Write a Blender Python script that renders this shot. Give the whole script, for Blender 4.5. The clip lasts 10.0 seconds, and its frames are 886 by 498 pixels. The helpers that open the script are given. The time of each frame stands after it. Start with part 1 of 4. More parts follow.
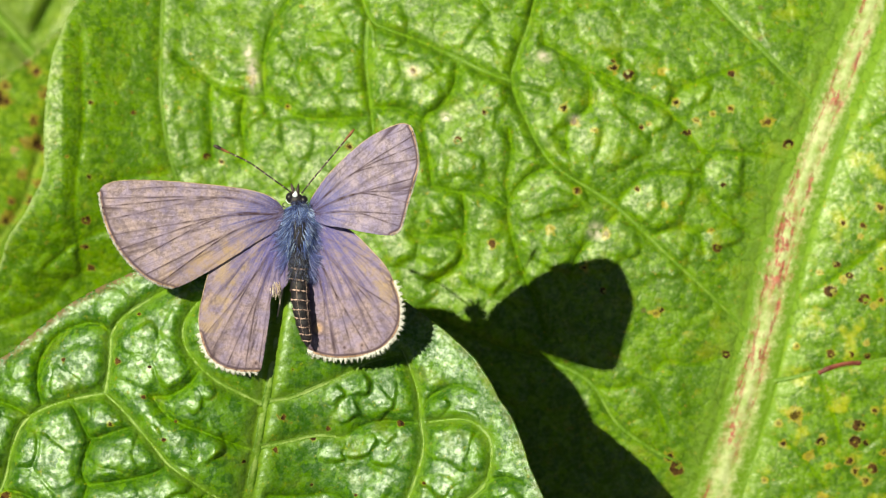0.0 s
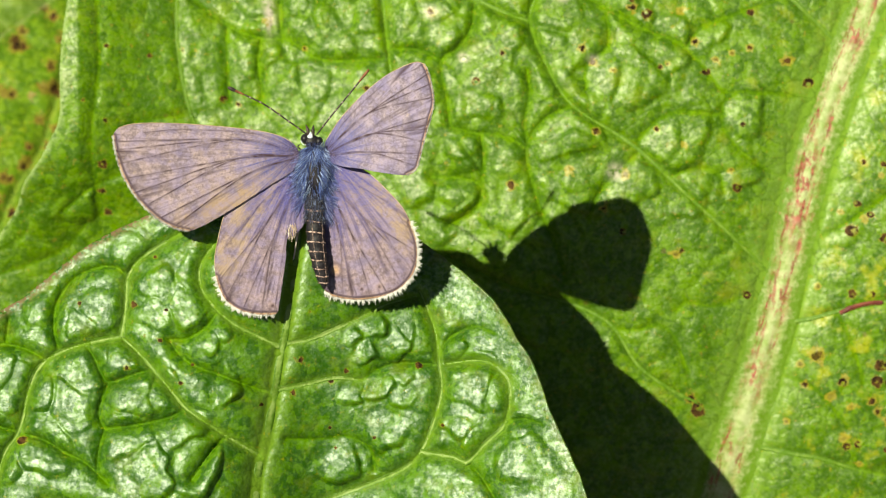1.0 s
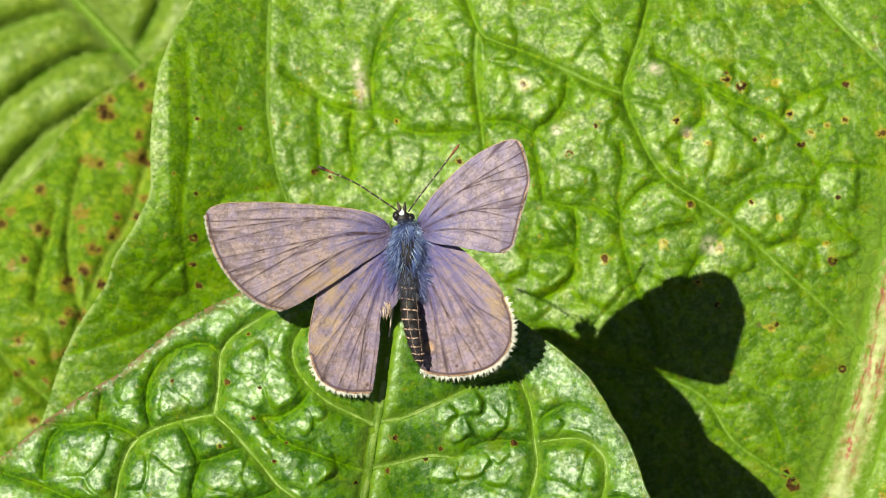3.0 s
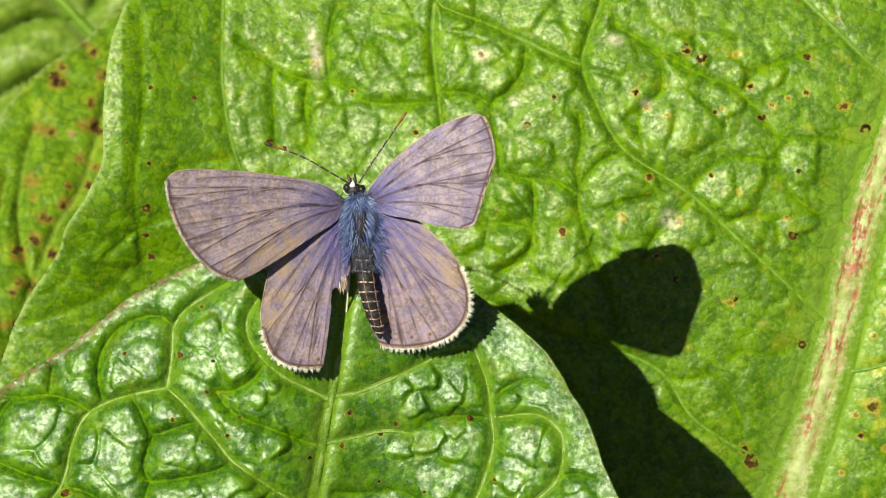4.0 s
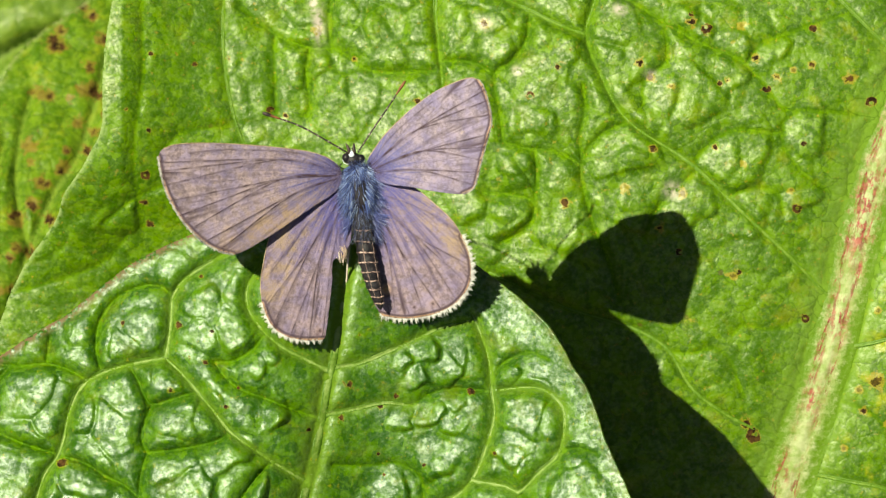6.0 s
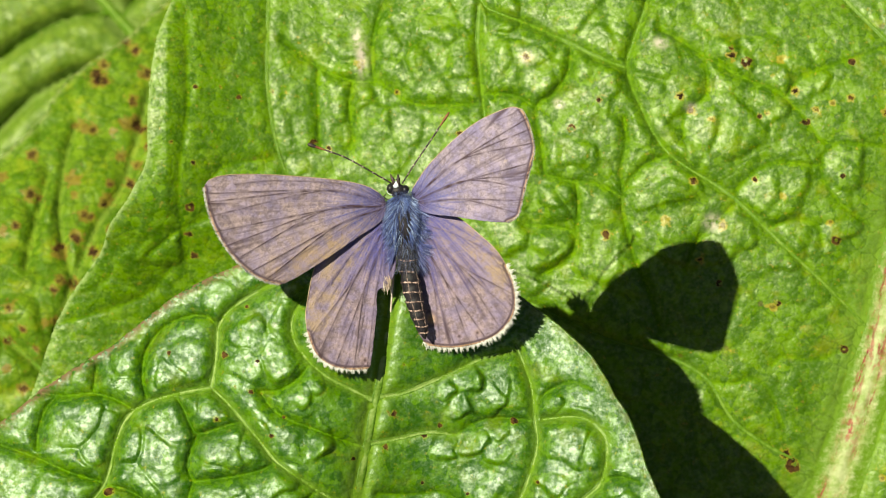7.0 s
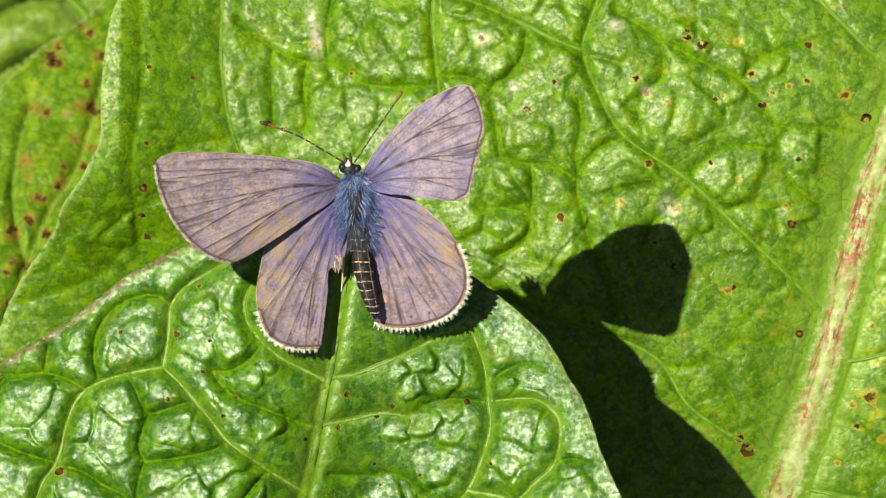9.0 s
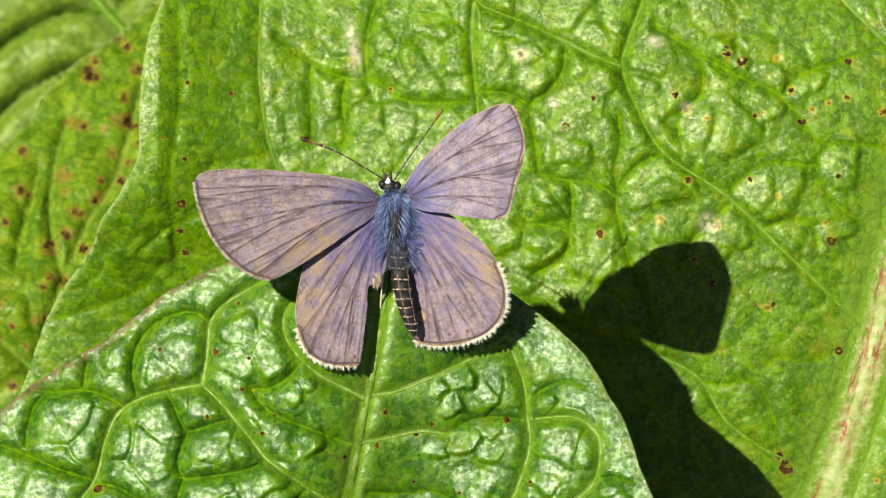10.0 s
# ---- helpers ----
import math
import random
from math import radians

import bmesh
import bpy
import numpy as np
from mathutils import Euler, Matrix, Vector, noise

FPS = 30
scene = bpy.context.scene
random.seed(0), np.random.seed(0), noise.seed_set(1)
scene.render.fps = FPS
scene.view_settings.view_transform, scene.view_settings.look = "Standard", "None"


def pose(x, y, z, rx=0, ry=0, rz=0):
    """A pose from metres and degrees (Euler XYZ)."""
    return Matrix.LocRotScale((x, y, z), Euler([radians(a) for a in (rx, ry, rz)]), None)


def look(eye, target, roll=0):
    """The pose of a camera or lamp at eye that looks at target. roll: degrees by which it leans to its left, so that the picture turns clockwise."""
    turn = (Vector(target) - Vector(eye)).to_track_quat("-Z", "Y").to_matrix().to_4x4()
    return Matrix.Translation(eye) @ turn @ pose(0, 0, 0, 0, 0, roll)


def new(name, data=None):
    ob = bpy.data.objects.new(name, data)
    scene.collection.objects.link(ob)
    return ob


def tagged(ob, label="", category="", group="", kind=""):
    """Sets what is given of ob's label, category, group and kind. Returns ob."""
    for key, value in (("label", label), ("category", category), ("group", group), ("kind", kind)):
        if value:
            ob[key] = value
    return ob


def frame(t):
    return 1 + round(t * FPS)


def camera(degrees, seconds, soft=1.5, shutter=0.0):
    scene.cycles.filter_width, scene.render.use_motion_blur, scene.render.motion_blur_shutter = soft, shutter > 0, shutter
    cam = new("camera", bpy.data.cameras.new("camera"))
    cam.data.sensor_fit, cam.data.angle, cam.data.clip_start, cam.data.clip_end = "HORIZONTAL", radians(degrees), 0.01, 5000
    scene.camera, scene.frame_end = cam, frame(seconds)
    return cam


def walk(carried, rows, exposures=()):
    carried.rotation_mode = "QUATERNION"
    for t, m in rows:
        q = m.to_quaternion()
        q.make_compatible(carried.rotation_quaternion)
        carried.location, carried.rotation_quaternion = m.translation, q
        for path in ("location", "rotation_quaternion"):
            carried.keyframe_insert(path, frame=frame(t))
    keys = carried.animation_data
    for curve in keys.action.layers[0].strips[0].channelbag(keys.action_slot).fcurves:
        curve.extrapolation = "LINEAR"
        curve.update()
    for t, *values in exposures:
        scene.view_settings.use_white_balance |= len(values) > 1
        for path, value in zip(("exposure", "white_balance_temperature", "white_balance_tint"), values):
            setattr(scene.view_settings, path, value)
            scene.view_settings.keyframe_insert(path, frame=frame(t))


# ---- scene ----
# TILT carries the plane of the leaves: x to the right, y up the leaves, z towards the viewer (millimetres below).
TILT = pose(0, 0, 0.32, 40, 0, 0)
FAR = 748.0
cam = camera(6, 10.0, soft=1.1)
cam.data.dof.use_dof = True
cam.data.dof.focus_distance = 0.734
cam.data.dof.aperture_fstop = 85.0
ROWS = [
    (0, TILT @ pose(0.00987, -0.00855, 0.77134, 0.909, 0.212, -0.146)),
    (0.5, TILT @ pose(0.01056, -0.00955, 0.76824, 0.783, 0.453, -0.334)),
    (1, TILT @ pose(0.01280, -0.01122, 0.76697, 0.714, 0.564, -0.493)),
    (1.5, TILT @ pose(0.01343, -0.00802, 0.76687, 0.715, 0.821, -0.605)),
    (2, TILT @ pose(0.01284, -0.00697, 0.76664, 0.719, 0.823, -0.724)),
    (2.5, TILT @ pose(0.01224, -0.00517, 0.76474, 0.672, 0.955, -0.749)),
    (2.7, TILT @ pose(0.01067, -0.00466, 0.76388, 0.719, 0.959, -0.686)),
    (3.8, TILT @ pose(0.00595, -0.00214, 0.75506, 0.396, 0.469, -0.314)),
    (4, TILT @ pose(0.00658, -0.00198, 0.75310, 0.353, 0.435, -0.251)),
    (4.5, TILT @ pose(0.00000, 0.00000, 0.74798, 0.000, -0.000, 0.000)),
    (5, TILT @ pose(0.00229, 0.00064, 0.74308, -0.094, 0.116, 0.095)),
    (5.5, TILT @ pose(0.00564, 0.00086, 0.74401, -0.119, 0.304, 0.196)),
    (7, TILT @ pose(0.00129, -0.00102, 0.75346, 0.294, 0.325, 0.261)),
    (7.5, TILT @ pose(0.00003, -0.00414, 0.75263, 0.544, 0.063, 0.292)),
    (8, TILT @ pose(0.00590, -0.00548, 0.75162, 0.720, 0.130, 0.311)),
    (8.5, TILT @ pose(0.00327, -0.00506, 0.75121, 0.641, 0.033, 0.373)),
    (9, TILT @ pose(0.00272, -0.00554, 0.75029, 0.519, 0.119, 0.526)),
    (9.5, TILT @ pose(0.00275, -0.00289, 0.75001, 0.434, 0.197, 0.500)),
    (10, TILT @ pose(0.00036, -0.00290, 0.74878, 0.429, 0.204, 0.602)),
]
walk(cam, ROWS, exposures=[(0.0, 0.59, 7500, 0), (10.0, 0.59, 7500, 0)])

# ---- light ----
SUN = (TILT.to_3x3() @ Vector((-18.4, 11.5, 33.0))).normalized()
world = bpy.data.worlds.new("sky")
scene.world = world
world.use_nodes = True
sky = world.node_tree.nodes.new("ShaderNodeTexSky")
sky.sky_type = "NISHITA"
sky.sun_disc = False
sky.air_density, sky.dust_density = 0.45, 1.0
sky.sun_elevation = math.asin(SUN.z)
sky.sun_rotation = math.atan2(SUN.x, SUN.y)
world.node_tree.links.new(sky.outputs[0], world.node_tree.nodes["Background"].inputs[0])
world.node_tree.nodes["Background"].inputs[1].default_value = 0.046
sun = new("sun", bpy.data.lights.new("sun", "SUN"))
sun.data.energy, sun.data.angle, sun.data.color = 5.0, radians(0.53), (1.0, 0.96, 0.85)
sun.matrix_world = look(SUN * 3.0, (0, 0, 0))


# ---- materials ----
class Nodes:
    """A small writer of node materials."""

    def __init__(self, name):
        self.mat = bpy.data.materials.new(name)
        self.mat.use_nodes = True
        self.tree = self.mat.node_tree
        self.bsdf = self.tree.nodes["Principled BSDF"]
        self.place = self.add("ShaderNodeTexCoord").outputs["Object"]

    def add(self, kind):
        return self.tree.nodes.new(kind)

    def put(self, socket, value):
        if isinstance(value, bpy.types.NodeSocket):
            self.tree.links.new(value, socket)
        else:
            socket.default_value = value

    def noise(self, scale, detail=4.0, rough=0.55, distortion=0.0, place=None):
        node = self.add("ShaderNodeTexNoise")
        self.put(node.inputs["Vector"], place or self.place)
        node.inputs["Scale"].default_value = scale
        node.inputs["Detail"].default_value = detail
        node.inputs["Roughness"].default_value = rough
        node.inputs["Distortion"].default_value = distortion
        return node.outputs["Fac"]

    def warped(self, scale, size):
        """The object's own coordinates, pushed about by noise."""
        node = self.add("ShaderNodeTexNoise")
        self.put(node.inputs["Vector"], self.place)
        node.inputs["Scale"].default_value = scale
        node.inputs["Detail"].default_value = 3.0
        shift = self.add("ShaderNodeVectorMath")
        shift.operation = "MULTIPLY_ADD"
        self.put(shift.inputs[0], node.outputs["Color"])
        shift.inputs[1].default_value = (size, size, size)
        self.put(shift.inputs[2], self.place)
        return shift.outputs[0]

    def cells(self, scale, feature="DISTANCE_TO_EDGE", place=None):
        node = self.add("ShaderNodeTexVoronoi")
        node.feature = feature
        self.put(node.inputs["Vector"], place or self.place)
        node.inputs["Scale"].default_value = scale
        return node

    def attr(self, name):
        node = self.add("ShaderNodeAttribute")
        node.attribute_name = name
        return node.outputs["Fac"]

    def span(self, value, a, b, lo=0.0, hi=1.0):
        node = self.add("ShaderNodeMapRange")
        node.interpolation_type = "SMOOTHSTEP"
        for n, v in enumerate((value, a, b, lo, hi)):
            self.put(node.inputs[n], v)
        return node.outputs[0]

    def math(self, op, a, b=0.0):
        node = self.add("ShaderNodeMath")
        node.operation = op
        self.put(node.inputs[0], a)
        self.put(node.inputs[1], b)
        return node.outputs[0]

    def mix(self, fac, a, b, blend="MIX"):
        node = self.add("ShaderNodeMix")
        node.data_type, node.blend_type = "RGBA", blend
        self.put(node.inputs[0], fac)
        for socket, value in ((node.inputs[6], a), (node.inputs[7], b)):
            self.put(socket, value if isinstance(value, bpy.types.NodeSocket) else (*value, 1.0))
        return node.outputs[2]

    def bump(self, height, distance, strength=1.0, under=None):
        node = self.add("ShaderNodeBump")
        node.inputs["Strength"].default_value = strength
        node.inputs["Distance"].default_value = distance
        self.put(node.inputs["Height"], height)
        if under:
            self.put(node.inputs["Normal"], under)
        return node.outputs[0]

    def done(self, colour, rough, normal=None, specular=0.5, sheen=0.0):
        if isinstance(colour, tuple):
            colour = (*colour, 1.0)
        self.put(self.bsdf.inputs["Base Color"], colour)
        self.put(self.bsdf.inputs["Roughness"], rough)
        self.put(self.bsdf.inputs["Specular IOR Level"], specular)
        self.bsdf.inputs["Sheen Weight"].default_value = sheen
        if normal:
            self.put(self.bsdf.inputs["Normal"], normal)
        return self.mat


def leaf_material(name, deep, fresh, vein, rough, specular, speckle, grain, rim, wax=0.0, halo=(0.27, 0.27, 0.015), wrinkle=0.00006):
    """A living leaf: mottled green, pale veins, rust spots with a pale heart and a brown margin."""
    n = Nodes(name)
    broad = n.noise(110, 3)
    mid = n.noise(480, 4, 0.6)
    fine = n.noise(1500, 5, 0.7)
    dots = n.noise(4800, 4, 0.7)
    areole = n.cells(1250, "F1", n.warped(1700, 0.0007))
    tone = n.math("MULTIPLY", areole.outputs["Color"], 0.20)
    blend = n.math("ADD", n.math("MULTIPLY", broad, 0.16), n.math("ADD", n.math("MULTIPLY", mid, 0.24), n.math("MULTIPLY", fine, 0.32)))
    blend = n.math("ADD", n.math("ADD", blend, tone), n.math("MULTIPLY", dots, 0.09))
    colour = n.mix(n.span(blend, 0.44, 0.595), deep, fresh)
    lime = n.math("MULTIPLY", n.span(n.noise(2300, 3, 0.6), 0.56, 0.70), 0.5)
    colour = n.mix(lime, colour, (fresh[0] * 1.5, fresh[1] * 1.35, fresh[2]))
    yellow = n.math("MULTIPLY", n.span(n.noise(420, 3, 0.6), 0.54, 0.70), n.math("ADD", n.math("MULTIPLY", n.attr("tired"), 0.45), 0.14))
    colour = n.mix(yellow, colour, (0.30, 0.33, 0.012))
    net = n.cells(850)
    colour = n.mix(n.span(net.outputs["Distance"], 0.0, 0.07, 0.12, 0.0), colour, vein)
    colour = n.mix(n.math("MULTIPLY", n.attr("vein"), n.span(fine, 0.2, 0.6, 0.4, 0.9)), colour, vein)
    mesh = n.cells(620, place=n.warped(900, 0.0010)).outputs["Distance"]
    # thin darker green lines along the wrinkle cells' edges, broken up by noise
    dark_net = n.math("MULTIPLY", n.span(mesh, 0.0, 0.05, 1.0, 0.0), n.span(n.noise(240, 3), 0.36, 0.54))
    colour = n.mix(n.math("MULTIPLY", dark_net, 0.15 + wrinkle * 10000), colour, (deep[0] * 0.6, deep[1] * 0.6, deep[2]))
    ragged = n.math("ADD", n.attr("spot"), n.math("MULTIPLY", n.math("SUBTRACT", n.noise(1700, 5, 0.7), 0.5), 2.3))
    colour = n.mix(n.span(ragged, 0.22, 0.5, 0.0, 0.6), colour, halo)
    start = n.math("ADD", n.math("MULTIPLY", n.math("SUBTRACT", 1.0, n.attr("scorch")), 0.42), 0.40)
    ring = n.math("MULTIPLY", n.span(ragged, start, n.math("ADD", start, 0.14)), n.span(n.attr("scorch"), 0.05, 0.5))
    colour = n.mix(ring, colour, n.mix(n.span(fine, 0.4, 0.6), (0.020, 0.011, 0.006), (0.085, 0.046, 0.015)))
    colour = n.mix(n.math("MULTIPLY", n.attr("pale"), n.span(n.noise(1400, 4, 0.65), 0.35, 0.6)), colour, (0.50, 0.44, 0.38))
    flecks = n.cells(520, "F1")
    fleck = n.math("MULTIPLY", n.span(flecks.outputs["Distance"], 0.08, 0.17, 1.0, 0.0), n.span(n.noise(60, 2), 0.52, 0.62))
    colour = n.mix(n.math("MULTIPLY", fleck, speckle), colour, (0.10, 0.045, 0.012))
    margin = n.math("MULTIPLY", n.attr("margin"), n.span(n.noise(1500, 5, 0.75), 0.42, 0.52))
    colour = n.mix(margin, colour, rim)
    waxy = n.noise(2700, 4, 0.62)
    normal = n.bump(net.outputs["Distance"], 0.00003, 0.5)
    normal = n.bump(n.span(areole.outputs["Distance"], 0.0, 0.8, 1.0, 0.0), 0.000022, 0.7, normal)
    normal = n.bump(waxy, grain, 0.8, normal)
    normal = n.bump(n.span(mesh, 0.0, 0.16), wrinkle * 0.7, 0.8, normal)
    normal = n.bump(n.noise(800, 2, 0.5), 0.00003 + wrinkle * 0.3, 0.7, normal)
    gloss = n.span(n.noise(1100, 4, 0.7), 0.3, 0.7, rough - 0.06, rough + 0.08)
    dull = n.math("MAXIMUM", n.math("MAXIMUM", ring, margin), n.math("MULTIPLY", n.attr("crease"), 0.85))
    gloss = n.math("ADD", gloss, n.math("MULTIPLY", n.attr("crease"), 0.25))
    patchy = n.span(n.noise(2300, 4, 0.65), 0.40, 0.60, 0.35, 1.15)
    mat = n.done(colour, gloss, normal, n.math("MULTIPLY", n.span(dull, 0.0, 1.0, specular, 0.04), patchy))
    n.bsdf.inputs["Specular Tint"].default_value = (0.88, 1.0, 0.94, 1.0) if specular > 0.9 else (0.97, 1.0, 0.82, 1.0)
    n.put(n.bsdf.inputs["Coat Weight"], n.math("MULTIPLY", n.span(dull, 0.0, 1.0, wax, 0.0), patchy))
    n.bsdf.inputs["Coat Roughness"].default_value = rough + 0.04
    n.put(n.bsdf.inputs["Coat Normal"], normal)
    through_light = n.add("ShaderNodeBsdfTranslucent")
    n.put(through_light.inputs[0], n.mix(0.5, colour, (0.10, 0.20, 0.01)))
    both = n.add("ShaderNodeMixShader")
    both.inputs[0].default_value = 0.03
    n.put(both.inputs[1], n.bsdf.outputs[0])
    n.put(both.inputs[2], through_light.outputs[0])
    n.put(n.tree.nodes["Material Output"].inputs[0], both.outputs[0])
    return mat


def vein_material(name, colour, other, green, red=0.0):
    n = Nodes(name)
    c = n.mix(n.span(n.noise(900, 4, 0.6), 0.35, 0.65), colour, other)
    if red:
        way = n.add("ShaderNodeCombineXYZ")
        n.put(way.inputs[0], n.math("MULTIPLY", n.attr("along"), 0.16))
        n.put(way.inputs[1], n.attr("athwart"))
        streak = n.noise(2600, 5, 0.7, 0.3, way.outputs[0])
        patch = n.noise(150, 3, 0.6)
        flush = n.math("MULTIPLY", n.span(streak, 0.50, 0.55), n.span(patch, 0.37, 0.50))
        flush = n.math("MULTIPLY", flush, n.attr("seam"))
        blot = n.math("MULTIPLY", n.attr("blush"), n.span(n.math("ADD", n.math("MULTIPLY", streak, 0.55), n.math("MULTIPLY", n.noise(1300, 5, 0.75), 0.45)), 0.46, 0.54))
        c = n.mix(n.math("MULTIPLY", n.span(streak, 0.40, 0.52, 0.5, 0.0), n.attr("seam")), c, (0.30, 0.22, 0.07))
        c = n.mix(n.math("MULTIPLY", n.math("MAXIMUM", flush, blot), red), c, n.mix(n.span(n.noise(1700, 3), 0.4, 0.6), (0.20, 0.012, 0.022), (0.36, 0.05, 0.055)))
    ragged = n.math("ADD", n.attr("lip"), n.math("MULTIPLY", n.math("SUBTRACT", n.noise(1500, 5, 0.75), 0.5), 2.0))
    c = n.mix(n.span(ragged, 0.1, 0.8), c, green)
    normal = n.bump(n.noise(2200, 4, 0.7), 0.00012, 0.8)
    normal = n.bump(n.noise(500, 3), 0.0003, 0.6, normal)
    return n.done(c, 0.5, normal, 0.4)


def plain_material(name, a, b, scale, rough, relief=0.00005, specular=0.4, sheen=0.0):
    n = Nodes(name)
    colour = n.mix(n.span(n.noise(scale, 4, 0.6), 0.35, 0.65), a, b)
    return n.done(colour, rough, n.bump(n.noise(scale * 2.5, 3), relief, 0.7), specular, sheen)


def wing_material(name, tint, violet, ochre):
    """Worn scales: lilac brown with blue dust near the root and ochre along the lighter folds."""
    n = Nodes(name)
    dust = n.noise(3600, 5, 0.75)
    patch = n.noise(520, 4, 0.65)
    blend = n.math("ADD", n.math("MULTIPLY", dust, 0.55), n.math("MULTIPLY", patch, 0.45))
    colour = n.mix(n.span(blend, 0.38, 0.62), (tint[0] * 0.60, tint[1] * 0.57, tint[2] * 0.62), (tint[0] * 1.5, tint[1] * 1.45, tint[2] * 1.45))
    colour = n.mix(n.math("MULTIPLY", n.attr("ochre"), n.span(patch, 0.36, 0.6)), colour, ochre)
    lilac = n.math("MULTIPLY", n.span(n.noise(900, 4, 0.7), 0.42, 0.62), 0.42)
    colour = n.mix(lilac, colour, (0.22, 0.19, 0.37))
    blue = n.math("MULTIPLY", n.attr("root"), n.span(dust, 0.3, 0.62, 0.45, 1.0))
    colour = n.mix(blue, colour, violet)
    worn = n.span(n.noise(1900, 2, 0.5), 0.68, 0.76, 0.0, 0.25)
    colour = n.mix(worn, colour, (0.45, 0.34, 0.22))
    colour = n.mix(n.math("MULTIPLY", n.attr("hem"), n.span(dust, 0.3, 0.6, 0.5, 1.0)), colour, (0.55, 0.33, 0.16))
    colour = n.mix(n.math("MULTIPLY", n.attr("dark"), n.span(dust, 0.25, 0.6, 0.65, 1.0)), colour, (0.040, 0.018, 0.024))
    normal = n.bump(dust, 0.00014, 0.9)
    normal = n.bump(n.attr("dark"), 0.00008, 0.7, normal)
    return n.done(colour, 0.6, normal, 0.25, 0.1)


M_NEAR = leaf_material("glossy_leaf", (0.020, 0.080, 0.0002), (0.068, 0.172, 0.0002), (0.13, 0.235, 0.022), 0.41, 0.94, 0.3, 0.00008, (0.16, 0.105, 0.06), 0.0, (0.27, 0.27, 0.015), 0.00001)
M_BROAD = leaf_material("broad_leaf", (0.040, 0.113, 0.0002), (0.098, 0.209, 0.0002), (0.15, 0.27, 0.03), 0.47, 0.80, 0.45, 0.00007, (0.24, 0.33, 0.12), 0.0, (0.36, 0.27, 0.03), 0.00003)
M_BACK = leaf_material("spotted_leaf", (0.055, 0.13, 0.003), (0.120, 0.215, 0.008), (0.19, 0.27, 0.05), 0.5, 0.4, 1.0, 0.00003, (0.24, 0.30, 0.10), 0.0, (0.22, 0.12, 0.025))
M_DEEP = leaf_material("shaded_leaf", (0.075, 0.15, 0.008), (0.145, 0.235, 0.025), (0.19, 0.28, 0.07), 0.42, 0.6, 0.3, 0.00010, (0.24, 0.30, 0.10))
M_VEIN_NEAR = vein_material("pale_vein", (0.115, 0.215, 0.02), (0.21, 0.31, 0.075), (0.06, 0.145, 0.004))
M_VEIN = vein_material("soft_vein", (0.085, 0.19, 0.008), (0.15, 0.26, 0.025), (0.07, 0.165, 0.002))
M_RIB = vein_material("red_streaked_rib", (0.23, 0.33, 0.08), (0.40, 0.46, 0.22), (0.10, 0.205, 0.004), 1.0)
M_SCAR = plain_material("rust_scar", (0.10, 0.02, 0.015), (0.20, 0.05, 0.03), 1200, 0.6)
M_STALK = plain_material("leaf_stalk", (0.16, 0.22, 0.06), (0.26, 0.10, 0.07), 200, 0.5)
M_SOIL = plain_material("soil", (0.045, 0.032, 0.02), (0.09, 0.065, 0.04), 60, 0.95, 0.004, 0.2)


# ---- shapes ----
# Leaves are laid out on a plan of 0.05 mm units (x to the right, y down, origin at the middle 784, 441); depth in millimetres.
UNIT = 0.00005


def spot_on(x, y, w):
    """Plan units and a depth in millimetres to metres in the leaves' space."""
    k = UNIT * (1 - np.asarray(w) / FAR)
    return np.stack([(np.asarray(x) - 784) * k, (441 - np.asarray(y)) * k, np.asarray(w) * 0.001], -1)


def curve_through(points, step, closed=False):
    """A smooth line through the points, cut into even steps."""
    p = np.array(points, float).reshape(-1, 2)
    ext = np.vstack([p[-1], p, p[0], p[1]]) if closed else np.vstack([2 * p[0] - p[1], p, 2 * p[-1] - p[-2]])
    t = np.linspace(0, 1, 13)[:-1, None]
    line = []
    for a, b, c, d in zip(ext[:-3], ext[1:-2], ext[2:-1], ext[3:]):
        line.append(0.5 * (2 * b + (c - a) * t + (2 * a - 5 * b + 4 * c - d) * t**2 + (3 * b - a - 3 * c + d) * t**3))
    line = np.vstack(line + [p[:1] if closed else p[-1:]])
    run = np.r_[0, np.cumsum(np.linalg.norm(np.diff(line, axis=0), axis=1))]
    at = np.linspace(0, run[-1], max(3, int(run[-1] / step) + 1))
    return np.stack([np.interp(at, run, line[:, 0]), np.interp(at, run, line[:, 1])], -1)


def reach(pts, line, limit=1e9):
    """The distance of each point from a line, and the nearest place on it."""
    best, foot = np.full(len(pts), limit), pts.copy()
    for k in range(0, len(line) - 1, 10):
        run = line[k : k + 11]
        lo, hi = run.min(0) - limit, run.max(0) + limit
        some = np.nonzero((pts[:, 0] > lo[0]) & (pts[:, 0] < hi[0]) & (pts[:, 1] > lo[1]) & (pts[:, 1] < hi[1]))[0]
        if not len(some):
            continue
        q, b, f = pts[some], best[some], foot[some]
        for p0, p1 in zip(run[:-1], run[1:]):
            d = p1 - p0
            k2 = np.clip(((q - p0) @ d) / max(d @ d, 1e-9), 0, 1)
            n = p0 + k2[:, None] * d
            e = np.hypot(q[:, 0] - n[:, 0], q[:, 1] - n[:, 1])
            near = e < b
            b[near], f[near] = e[near], n[near]
        best[some], foot[some] = b, f
    return best, foot


def inside(pts, ring):
    hit = np.zeros(len(pts), bool)
    x, y = pts[:, 0], pts[:, 1]
    for (ax, ay), (bx, by) in zip(ring, np.roll(ring, -1, 0)):
        cross = (ay > y) != (by > y)
        if ay != by:
            hit ^= cross & (x < (bx - ax) * (y - ay) / (by - ay) + ax)
    return hit


